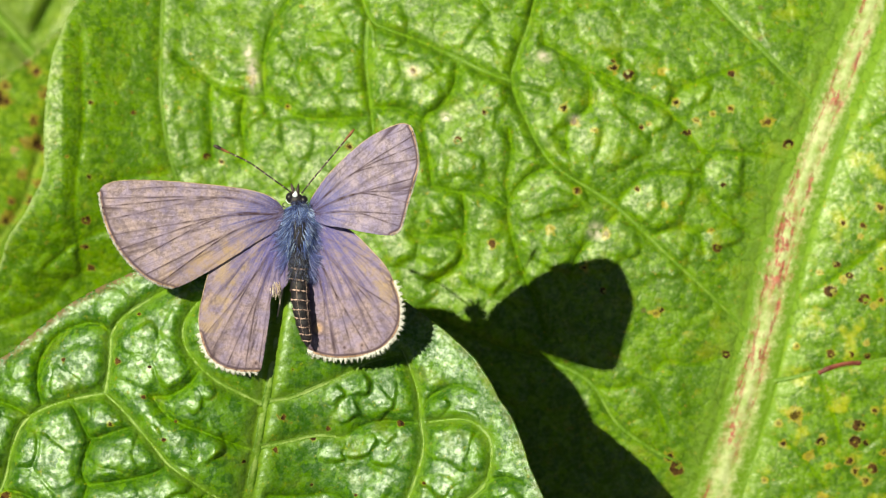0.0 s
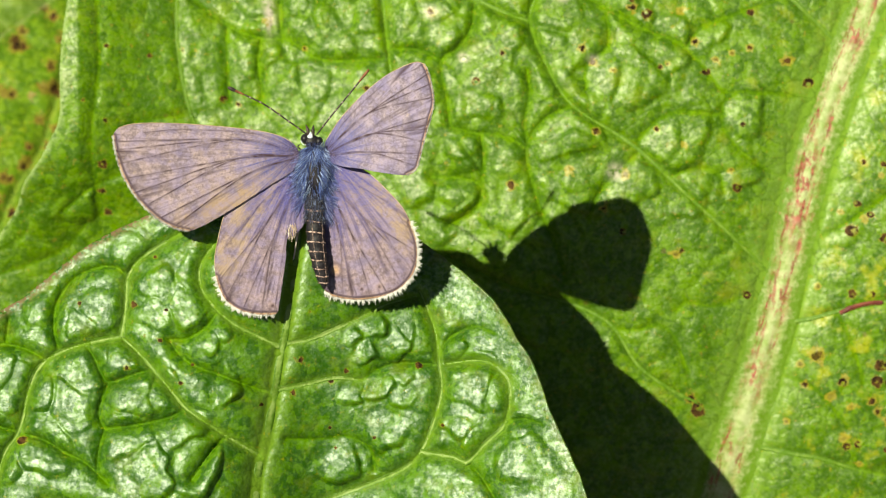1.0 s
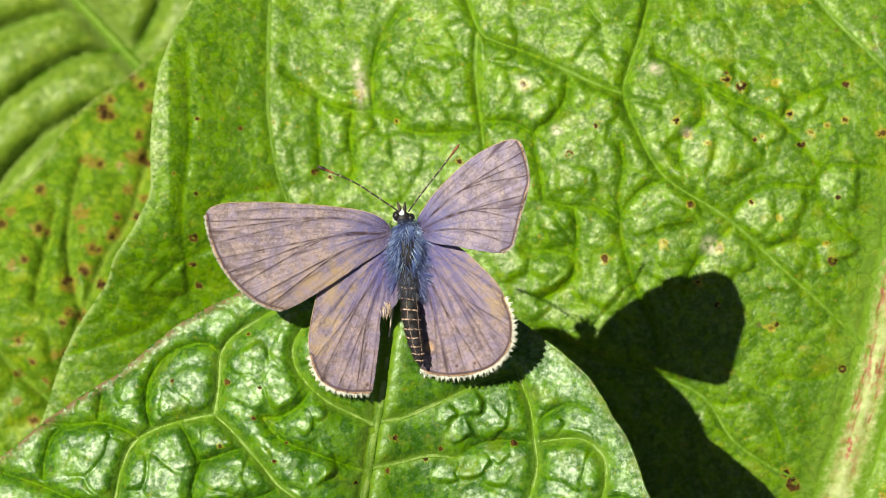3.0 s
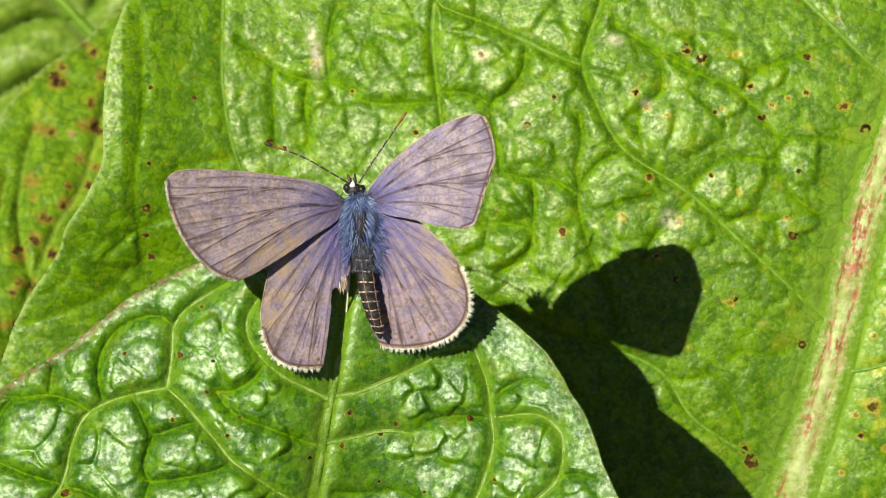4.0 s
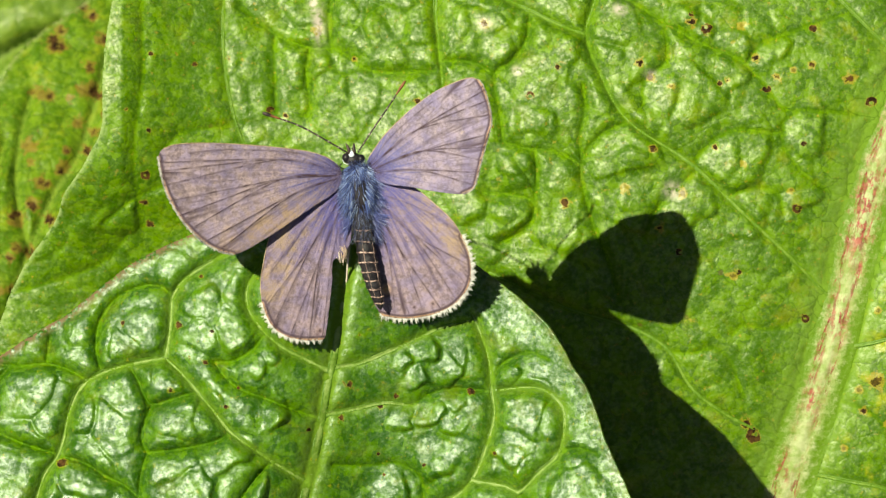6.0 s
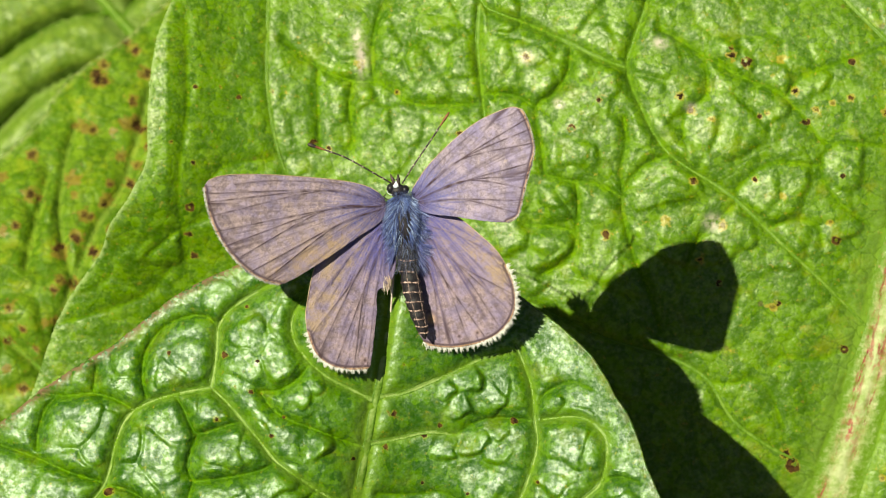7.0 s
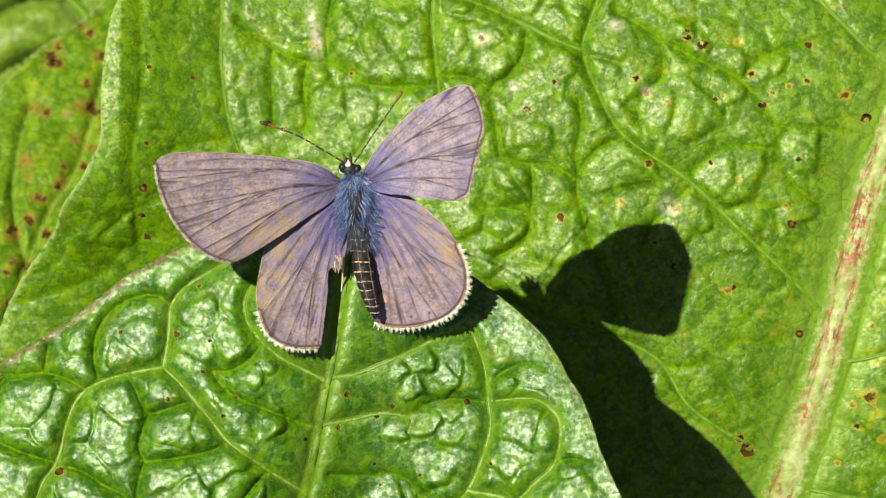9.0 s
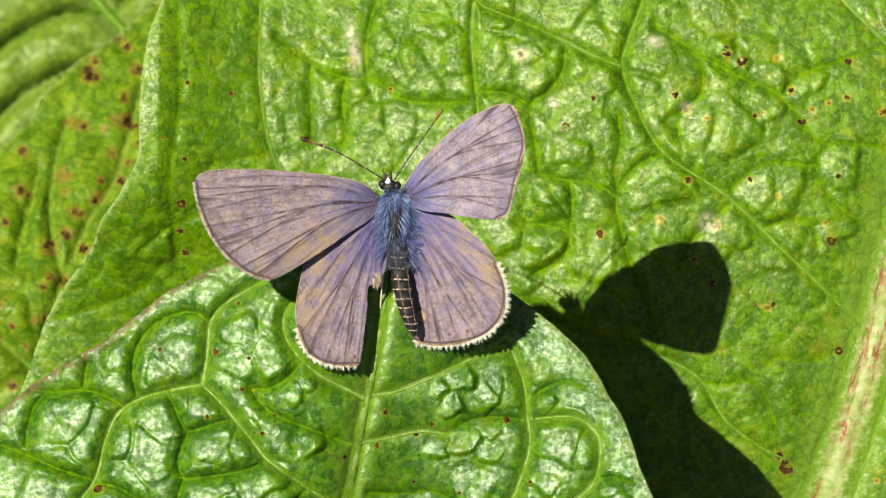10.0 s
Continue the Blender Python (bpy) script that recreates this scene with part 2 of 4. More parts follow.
def axis_lines(lo, hi, fine_lo, fine_hi, step):
    """Even lines between fine_lo and fine_hi, and ever wider ones beyond."""
    mid = list(np.arange(fine_lo, fine_hi + step, step))
    out, s = [], step
    while (out[-1] if out else mid[-1]) < hi:
        s = min(s * 1.13, 40)
        out.append((out[-1] if out else mid[-1]) + s)
    left, s = [], step
    while (left[-1] if left else mid[0]) > lo:
        s = min(s * 1.13, 40)
        left.append((left[-1] if left else mid[0]) - s)
    return np.array(left[::-1] + mid + out)


def cut_sheet(ring, xs, ys):
    """A grid cut out by a closed line, whose border points lie on the line: points and quads."""
    gx, gy = np.meshgrid(xs, ys)
    pts = np.stack([gx.ravel(), gy.ravel()], -1)
    isin = inside(pts, ring)
    nx = len(xs)
    i = (np.arange(len(ys) - 1)[:, None] * nx + np.arange(nx - 1)).ravel()
    quads = np.stack([i, i + nx, i + nx + 1, i + 1], -1)
    quads = quads[isin[quads].sum(1) >= 2]
    border = np.unique(quads[~isin[quads]])
    pts[border] = reach(pts[border], np.vstack([ring, ring[:1]]))[1]
    used, back = np.unique(quads, return_inverse=True)
    return pts[used], back.reshape(quads.shape)


def mesh_of(name, verts, faces, mats, attrs=None, smooth=True):
    me = bpy.data.meshes.new(name)
    verts, faces = np.asarray(verts, np.float32), np.asarray(faces, np.int32)
    me.vertices.add(len(verts))
    me.vertices.foreach_set("co", verts.ravel())
    me.loops.add(faces.size)
    me.loops.foreach_set("vertex_index", faces.ravel())
    me.polygons.add(len(faces))
    me.polygons.foreach_set("loop_start", np.arange(0, faces.size, faces.shape[1], dtype=np.int32))
    me.update(calc_edges=True)
    me.validate()
    for key, values in (attrs or {}).items():
        me.attributes.new(key, "FLOAT", "POINT").data.foreach_set("value", np.asarray(values, np.float32))
    me.materials.append(mats)
    if smooth:
        me.shade_smooth()
    return me


def piece(name, me, parent, label=""):
    ob = new(name, me)
    ob.parent = parent
    return tagged(ob, label)


def part(name, bm, material, parent, label="", smooth=True):
    me = bpy.data.meshes.new(name)
    bm.normal_update()
    bm.to_mesh(me)
    bm.free()
    me.materials.append(material)
    if smooth:
        me.shade_smooth()
    return piece(name, me, parent, label)


def hash_cells(pts, pitch, seed):
    """For many scattered seeds: each point's distance from the border of its cell, and the cell's own number and lean."""
    rng = np.random.default_rng(seed)
    lo, hi = pts.min(0) - 2 * pitch, pts.max(0) + 2 * pitch
    lo = np.floor(lo / pitch) * pitch
    nx, ny = (np.ceil((hi - lo) / pitch)).astype(int) + 1
    seeds = rng.uniform(0.08, 0.92, (ny, nx, 2))
    height = rng.uniform(0, 1, (ny, nx))
    slant = rng.normal(0, 1, (ny, nx, 2))
    base = ((pts - lo) / pitch).astype(int)
    f1, f2 = np.full(len(pts), 1e9), np.full(len(pts), 1e9)
    own, lean = np.zeros(len(pts)), np.zeros(len(pts))
    for dy in (-1, 0, 1):
        for dx in (-1, 0, 1):
            cx, cy = base[:, 0] + dx, base[:, 1] + dy
            ok = (cx >= 0) & (cy >= 0) & (cx < nx) & (cy < ny)
            cx, cy = cx.clip(0, nx - 1), cy.clip(0, ny - 1)
            off = pts - (lo + (np.stack([cx, cy], -1) + seeds[cy, cx]) * pitch)
            d = np.where(ok, np.hypot(off[:, 0], off[:, 1]), 1e9)
            closer = d < f1
            f2 = np.where(closer, f1, np.minimum(f2, d))
            own = np.where(closer, height[cy, cx], own)
            lean = np.where(closer, (off * slant[cy, cx]).sum(1), lean)
            f1 = np.where(closer, d, f1)
    return (f2 - f1) / 2, own, lean


def ripple(pts, pitch, seed):
    """Smooth value noise from -1 to 1."""
    rng = np.random.default_rng(seed)
    lo = pts.min(0) - pitch
    n = np.ceil((pts.max(0) - lo) / pitch).astype(int) + 3
    grid = rng.uniform(-1, 1, (n[1], n[0]))
    q = (pts - lo) / pitch
    i = q.astype(int)
    f = q - i
    f = f * f * (3 - 2 * f)
    a = grid[i[:, 1], i[:, 0]] * (1 - f[:, 0]) + grid[i[:, 1], i[:, 0] + 1] * f[:, 0]
    b = grid[i[:, 1] + 1, i[:, 0]] * (1 - f[:, 0]) + grid[i[:, 1] + 1, i[:, 0] + 1] * f[:, 0]
    return a * (1 - f[:, 1]) + b * f[:, 1]


class Leaf:
    """One leaf: a blade puckered between its veins, its rib and the veins lying in their furrows."""

    def __init__(self, outline, base, rib, veins, swell, pitch, pucker, seed, rim=5.0, tilt=1.0, dome=0.3, humps=(), vigour=None, blister=(0.05, 0.0065, 1.0), crumple=0.05, bank=26.0):
        self.ring = curve_through(outline, 7, True)[:-1]
        self.ring += 1.6 * np.stack([ripple(self.ring, 26, seed + 5), ripple(self.ring, 26, seed + 6)], -1)
        self.base, self.swell, self.pitch, self.pucker, self.seed = base, swell, pitch, pucker, seed
        self.rib = curve_through(rib[0], 14), rib[1], rib[2]
        self.veins = [(curve_through(line, 12), wide, deep) for line, wide, deep in veins]
        self.rim, self.tilt, self.dome, self.humps, self.blister, self.crumple, self.bank = rim, tilt, dome, humps, blister, crumple, bank
        self.vigour = vigour or (lambda x, y: 1.0)

    def relief(self, pts):
        pts = np.asarray(pts, float)
        border = reach(pts, np.vstack([self.ring, self.ring[:1]]), 110)[0]
        furrow, near, mark = np.zeros(len(pts)), np.full(len(pts), 1e3), np.zeros(len(pts))
        for line, wide, deep in [(self.rib[0], self.rib[1], self.rib[2])] + self.veins:
            d = reach(pts, line, 130)[0]
            if line is self.rib[0]:
                d = np.clip(d - 0.36 * wide, 0, None)
            furrow = np.maximum(furrow, deep * (0.6 * np.exp(-d / (wide * 0.8 + 3)) + 0.4 * np.exp(-d / (0.7 * self.bank + wide))))
            near = np.minimum(near, d)
            mark = np.maximum(mark, np.exp(-((d / min(wide * 0.7, 30)) ** 2)) * min(1, max(0.2, wide / 11 - 0.2)))
        wob = 5 * np.stack([ripple(pts, 40, self.seed + 1), ripple(pts, 40, self.seed + 2)], -1)
        edge, own, lean = hash_cells(pts + wob, self.pitch, self.seed)
        edge2, own2, lean2 = hash_cells(pts + wob * 0.6, self.pitch * 0.42, self.seed + 9)

        def plateau(d, wide):
            k = np.clip(d / wide, 0, 1)
            return k * (2 - k) * 0.8 + 0.2 * k

        puff = plateau(edge, self.pitch * 0.26) * (0.55 + 0.6 * own + self.tilt * lean / self.pitch)
        puff2 = plateau(edge2, self.pitch * 0.13) * (0.4 + 0.6 * own2 + 0.5 * lean2 / self.pitch)
        free = plateau(near, 0.7 * self.bank)
        zest = self.vigour(pts[:, 0], pts[:, 1])
        h = self.base(pts[:, 0], pts[:, 1], border) - furrow * (0.4 + 0.6 * zest)
        h += zest * self.swell * ((1 - self.dome) * plateau(near, self.bank) + self.dome * (1 - np.exp(-near / 45))) + zest * (self.pucker * puff + self.pucker * 0.10 * puff2) * free
        first, second, size = np.full(len(pts), 9.0), np.full(len(pts), 9.0), np.ones(len(pts))
        top, weight = np.zeros(len(pts)), np.full(len(pts), 1e-9)
        rng = np.random.default_rng(self.seed + 40)
        flat, rise, share = self.blister
        twist = wob + 6 * np.stack([ripple(pts, 22, self.seed + 31), ripple(pts, 22, self.seed + 32)], -1)
        for x, y, r in self.humps:  # single blisters of the blade, flat on top, facing the light, creased where they meet
            lean = rng.uniform(0.65, 1.25, 2)
            dx, dy = pts[:, 0] + twist[:, 0] - x, pts[:, 1] + twist[:, 1] - y
            some = np.nonzero(np.hypot(dx, dy) < r * 2.2)[0]
            dx, dy = dx[some], dy[some]
            at = np.array([[x - 12, y], [x + 12, y], [x, y - 12], [x, y + 12]], float)
            low = self.base(at[:, 0], at[:, 1], np.full(4, 90.0))
            gx, gy = 0.0120 * lean[0] - (low[1] - low[0]) / 24, 0.0075 * lean[1] - (low[3] - low[2]) / 24
            d = np.hypot(dx, dy) * (1 + 0.13 * np.sin(3 * np.arctan2(dy, dx) + x)) / r
            closer = d < first[some]
            second[some] = np.where(closer, first[some], np.minimum(second[some], d))
            size[some] = np.where(closer, r, size[some])
            pull = np.exp(-8 * d)
            weight[some] += pull
            top[some] += pull * (flat + rise * r + share * np.clip(gx * dx + gy * dy, -0.35, 0.4))
            first[some] = np.where(closer, d, first[some])
        swollen = plateau(np.clip(1.5 - first, 0, 9) * size, 4 + 0.26 * size) * top / weight * (1 - 0.4 * np.exp(-(((second - first) / 0.16) ** 2)))
        h += swollen * (0.35 + 0.65 * free)
        h += 0.35 * self.pucker * ripple(pts, 110, self.seed + 3) + 0.014 * ripple(pts, 11, self.seed + 4) + self.crumple * (zest + 0.2) * ripple(pts, 24, self.seed + 14)
        mark = np.maximum(mark, 0.10 * np.exp(-((edge / 2.5) ** 2)))
        return h, mark, border, np.exp(-((near / 4.0) ** 2)) + 0.5 * np.exp(-((edge / 4.0) ** 2))

    def build(self, thing, blade_material, vein_material, rib_material, fine, step, spots=(), tired=None, rib_high=0.5, blush=(), bleached=()):
        lo, hi = self.ring.min(0), self.ring.max(0)
        xs = axis_lines(lo[0] - 5, hi[0] + 5, max(fine[0], lo[0] - 5), min(fine[2], hi[0] + 5), step)
        ys = axis_lines(lo[1] - 5, hi[1] + 5, max(fine[1], lo[1] - 5), min(fine[3], hi[1] + 5), step)
        pts, quads = cut_sheet(self.ring, xs, ys)
        h, mark, border, crease = self.relief(pts)
        spot, scorch = np.zeros(len(pts)), np.zeros(len(pts))
        for x, y, r, burnt in spots:
            d = np.hypot(pts[:, 0] - x, (pts[:, 1] - y) * 1.1)
            glow = np.exp(-((d / r) ** 2) * 0.9)
            if burnt > 1:  # a brown hoop round a pale heart
                glow = np.exp(-(((d - r * 0.6) / (r * 0.38)) ** 2)) * (0.82 + 0.3 * np.sin(np.arctan2(pts[:, 1] - y, pts[:, 0] - x) + x))
                glow = np.maximum(glow, 0.36 * np.exp(-((d / (0.8 * r)) ** 2)))
            scorch = np.where(glow > spot, min(burnt, 1), scorch)
            spot = np.maximum(spot, glow)
        pale = np.zeros(len(pts))
        for x, y, rx, ry in bleached:
            pale = np.maximum(pale, np.exp(-(((pts[:, 0] - x) / rx) ** 2) - ((pts[:, 1] - y) / ry) ** 2))
        attrs = {"crease": np.clip(crease, 0, 1), "vein": mark, "spot": spot, "scorch": scorch, "pale": pale, "margin": np.exp(-((border / self.rim) ** 2)) * (0.3 + 0.7 / (1 + np.exp((pts[:, 0] - 560) / 40))),
                 "tired": tired(pts) if tired else np.zeros(len(pts))}
        blade = piece("blade", mesh_of("blade", spot_on(pts[:, 0], pts[:, 1], h), quads, blade_material, attrs), thing)
        rim = blade.modifiers.new("thickness", "SOLIDIFY")
        rim.thickness, rim.offset, rim.use_rim_only = 0.00022, -1.0, True
        line, wide, _ = self.rib
        self.strip("midrib", line, wide, 0.55, rib_high, rib_material, thing, "", blush)
        for line, wide, deep in self.veins:
            if wide >= 6:
                self.strip("vein", line, wide, 0.6, 0.03 + 0.003 * wide, vein_material, thing)
        return blade

    def strip(self, name, line, wide, taper, high, material, parent, label="", blush=()):
        """A low rounded ridge along a line, lying on the blade."""
        way = np.gradient(line, axis=0)
        way /= np.linalg.norm(way, axis=1, keepdims=True) + 1e-9
        side = np.stack([-way[:, 1], way[:, 0]], -1)
        run = np.linspace(0, 1, len(line))
        half = 0.5 * wide * (1 - taper * run) * (1 + 0.06 * ripple(line, 60, 4))
        across = np.linspace(-1, 1, 7 if wide < 20 else 13 if wide < 60 else 25)
        pts = line[:, None] + side[:, None] * (half[:, None] * across)[..., None]
        flat = pts.reshape(-1, 2)
        own = self.relief(flat)[0].reshape(len(line), -1)
        bow = np.clip(1 - across**2, 0, 1) ** (1.5 if wide > 30 else 0.9)
        h = own + high * (1 - taper * run)[:, None] * bow * (1 + (0.16 * np.cos(across * 11) if wide > 30 else 0))
        h[:, 0], h[:, -1] = own[:, 0] - 0.04, own[:, -1] - 0.04
        n = len(across)
        i = (np.arange(len(line) - 1)[:, None] * n + np.arange(n - 1)).ravel()
        quads = np.stack([i, i + 1, i + n + 1, i + n], -1)
        red = np.zeros(len(flat))
        for x, y, r in blush:
            red = np.maximum(red, np.exp(-((np.hypot(flat[:, 0] - x, (flat[:, 1] - y) * 0.55) / r) ** 2)))
        lean = np.tile(across, (len(line), 1)).ravel()
        steps = np.r_[0, np.cumsum(np.linalg.norm(np.diff(line, axis=0), axis=1))]
        attrs = {"blush": red, "lip": np.abs(lean) ** 1.3, "along": np.repeat(steps, n) * UNIT, "athwart": (half[:, None] * across).ravel() * UNIT}
        attrs["seam"] = np.maximum(np.exp(-(((lean + 0.42) / 0.2) ** 2)), 0.9 * np.exp(-(((lean - 0.3) / 0.16) ** 2))) if wide > 30 else 0 * red
        return piece(name, mesh_of(name, spot_on(flat[:, 0], flat[:, 1], h.ravel()), quads, material, attrs), parent, label)


def petiole(thing, start, towards, foot, material):
    """A tapering leaf stalk from the blade's base, bending down to the soil (places in metres, in the world)."""
    bm = bmesh.new()
    a, b, c = Vector(start), Vector(towards), Vector(foot)
    rings, n = [], 12
    for k in range(25):
        t = k / 24
        p = a * (1 - t) ** 2 + b * 2 * t * (1 - t) + c * t * t
        d = ((b - a) * (1 - t) + (c - b) * t).normalized()
        e = d.cross(Vector((1, 0, 0))).normalized()
        f = d.cross(e)
        r = 0.0018 + 0.0022 * t
        rings.append([bm.verts.new(p + e * r * math.cos(u) + f * r * (0.75 if math.sin(u) > 0 else 1) * math.sin(u)) for u in (2 * math.pi * j / n for j in range(n))])
    for lo, hi in zip(rings[:-1], rings[1:]):
        for j in range(n):
            bm.faces.new((lo[j], lo[(j + 1) % n], hi[(j + 1) % n], hi[j]))
    bm.faces.new(rings[0][::-1]), bm.faces.new(rings[-1])
    ob = part("stalk", bm, material, thing)
    ob.matrix_parent_inverse = thing.matrix_basis.inverted()
    return ob


def leaf_thing(name, label, group="leaves"):
    ob = new(name)
    ob.matrix_basis = TILT
    return tagged(ob, label, "leaf", group)


# ---- ground ----
def ground():
    pts = np.stack(np.meshgrid(np.linspace(-1, 1, 121), np.linspace(-1, 1, 121)), -1).reshape(-1, 2)
    far = np.sign(pts) * np.abs(pts) ** 3 * 60
    z = 0.012 * ripple(far, 0.08, 3) * np.exp(-np.hypot(*far.T) / 3) + 0.006 * ripple(far, 0.03, 8) * np.exp(-np.hypot(*far.T) / 1.5)
    i = (np.arange(120)[:, None] * 121 + np.arange(120)).ravel()
    quads = np.stack([i, i + 1, i + 122, i + 121], -1)
    ob = new("ground", mesh_of("ground", np.c_[far, z - 0.01], quads, M_SOIL))
    return tagged(ob, "dark crumbly garden soil under the leaves", "soil", kind="structure")


# ---- leaves ----
def broad_leaf():
    thing = leaf_thing("broad_leaf", "broad light green leaf with red-streaked midrib and rust spots")
    rib = [(1340, 1080), (1400, 882), (1433, 775), (1468, 675), (1508, 525), (1558, 325), (1608, 175), (1655, 60), (1700, -60), (1760, -260), (1840, -560), (1890, -820)]
    rib_start = [(1180, 1900), (1240, 1500)]
    outline = [(264, -105), (231, -45), (208, 25), (198, 95), (196, 145), (194, 225), (165, 290), (128, 345), (112, 395), (70, 455), (42, 505), (18, 565), (-5, 635),
               (-60, 760), (-80, 1000), (20, 1300), (280, 1650), (700, 1950), (1120, 2050), (1400, 2080), (1900, 1900), (2250, 1500), (2420, 900), (2470, 300),
               (2400, -200), (2250, -560), (2050, -800), (1890, -900), (1600, -860), (1200, -740), (800, -580), (500, -400), (340, -240)]
    main = [
        [(1480, 520), (1400, 440), (1340, 385), (1240, 290), (1125, 212), (1075, 130), (1050, 62), (1060, 15), (1085, -60), (1100, -160), (1060, -330)],
        [(1048, 60), (1000, 42), (938, 12), (880, -15), (818, -38), (790, -58), (760, -140)],
        [(786, -50), (783, 20), (790, 90), (797, 150), (806, 220), (830, 300)],
        [(1598, 95), (1558, 55), (1508, 5), (1428, -75), (1340, -180), (1200, -330)],
        [(1400, 830), (1394, 775), (1360, 760), (1300, 730), (1240, 685), (1200, 620), (1160, 590), (1110, 570), (1010, 540), (880, 480)],
    ]
    main += [
        [(413, -110), (408, 17), (411, 117), (428, 207), (448, 262), (480, 340)],
        [(1488, 615), (1558, 603), (1608, 590), (1678, 577), (1760, 560), (1900, 500), (2100, 380)],
        [(1425, 832), (1470, 838), (1520, 848), (1570, 857), (1660, 882), (1800, 900), (2000, 850)],
    ]
    side = [
        [(262, -20), (266, 80), (266, 145), (255, 225), (252, 300), (268, 400)],
        [(1110, -10), (1160, 20), (1200, 45), (1260, 78), (1320, 103), (1370, 152), (1400, 190), (1440, 192), (1500, 196), (1590, 205)],
        [(1335, 108), (1360, 75), (1395, 60), (1440, 45), (1510, 22)],
        [(1240, 290), (1262, 260), (1300, 230), (1345, 228), (1395, 232), (1400, 212), (1428, 193)],
        [(1396, 232), (1402, 262), (1440, 308), (1480, 335), (1520, 352), (1550, 372)],
        [(1125, 214), (1080, 235), (1052, 265), (1042, 300), (1052, 350), (1068, 405), (1095, 470), (1112, 530)],
    ]
    side += [
        [(1045, 290), (1040, 240), (1050, 190), (1045, 150)],
        [(440, 15), (500, 62), (560, 85), (610, 88), (660, 122), (710, 128), (785, 125)],
        [(500, 62), (498, 100), (500, 135), (503, 200)],
        [(562, 86), (556, 130), (562, 180), (558, 205)],
        [(1190, 45), (1194, 100), (1170, 128), (1150, 150), (1152, 182)],
        [(950, 28), (945, 70), (920, 108), (888, 132), (898, 195), (905, 250)],
        [(888, 132), (850, 110), (795, 108)],
        [(1155, 420), (1175, 372), (1210, 335), (1245, 300)],
        [(1200, 620), (1240, 622), (1280, 612), (1310, 640), (1330, 700)],
    ]
    side += [
        [(1312, 590), (1330, 572), (1380, 580), (1440, 560)],
        [(870, 340), (930, 345), (960, 360), (950, 400), (900, 430)],
        [(905, 250), (950, 262), (1000, 268), (1042, 290)],
        [(960, 262), (965, 310), (960, 360)],
        [(1300, 345), (1350, 330), (1390, 340), (1400, 375)],
        [(300, 270), (340, 235), (420, 225)],
        [(200, 395), (250, 355), (300, 330)],
        [(40, 520), (110, 500), (190, 470), (240, 420)],
        [(600, 90), (596, 30), (610, -40), (650, -100)],
        [(1690, 150), (1760, 110), (1860, 20)], [(1560, 460), (1640, 420), (1760, 330)],
    ]
    side += [
        [(1600, 590), (1625, 640), (1650, 720)], [(1490, 700), (1560, 730), (1620, 800)],
    ]
    veins = [(line, 7.5, 0.16 if k == 5 else 0.32) for k, line in enumerate(main)] + [(line, 4, 0.10 if line[0][0] < 330 else 0.2) for line in side]

    def base(x, y, border):
        trough = reach(np.stack([x, y], -1), curve_through(rib_start + rib, 60), 260)[0]
        h = -2.0 - 10 * (np.clip(x - 1250, -1400, 0) / 950) ** 2 - 3 * (np.clip(x - 1250, 0, 900) / 950) ** 2 - 6.5 * (np.clip(y - 260, -600, 0) / 500) ** 2 - 2.4 * (np.clip(y - 260, 0, 900) / 500) ** 2 - 0.9 * np.exp(-((trough / 100) ** 2))
        h += (0.00006 * np.clip(640 - x, 0, 410) ** 2) / (1 + np.exp((y - 380) / 60)) + 0.00005 * np.clip(450 - x, 0, 220) ** 2 / (1 + np.exp((380 - y) / 60)) + 0.0300 * np.clip(230 - x, 0, 400)  # the left side levels out
        h -= 0.8 * np.exp(-border / 30)
        away = np.clip(np.hypot((x - 900) / 1000, (y - 400) / 800) - 1, 0, 3)
        return h - 7 * away**1.4

    facets = [(982, 90, 44), (1103, 36, 30), (1223, 66, 38), (1217, 157, 52), (1079, 181, 20), (1115, 259, 50), (1145, 349, 46), (916, 367, 34), (946, 205, 25), (904, 84, 30),
              (1374, 78, 25), (1434, 223, 34), (1314, 265, 46), (1217, 349, 40), (1302, 102, 34), (1049, 139, 24), (922, 277, 24)]
    facets += [(526, 110, 40), (616, 190, 46), (670, 90, 44),
              (745, 40, 34), (740, 180, 34), (600, 30, 36), (216, 375, 34),
              (860, 60, 34), (830, 180, 36), (1000, 400, 30), (1010, 20, 26), (1330, 380, 26), (1430, 330, 26)]
    lf = Leaf(outline, base, (rib_start + rib, 120, 0.35), veins, 0.55, 66, 0.20, 11, 5.0, 1.9, 0.3, facets, lambda x, y: 0.34 + 0.66 / (1 + np.exp((x + 0.35 * (y - 300) - 1220) / 70)) - 0.62 / (1 + np.exp((x + 0.12 * y - 470) / 45)), (0.015, 0.0040, 0.45), 0.010, 24.0)
    spots = [(1263, 47, 9, 1), (1325, 42, 9, 0.2), (1370, 154, 7, 1), (1425, 366, 10, 2), (1350, 766, 15, 2), (1335, 745, 9, 0.7), (952, 168, 9, 2), (1222, 342, 9, 0.3),
             (1170, 262, 8, 0.6), (1555, 177, 11, 2), (1120, 330, 9, 0.2), (1015, 358, 9, 0.7), (1450, 112, 7, 0.5), (1518, 136, 11, 0.5), (1145, 108, 8, 0.6),
             (1287, 145, 6, 0.8), (1330, 288, 6, 0.1), (1280, 258, 6, 0.7), (1310, 485, 8, 0.3), (1440, 560, 8, 2), (1350, 100, 7, 0.6), (1001, 118, 5, 1)]
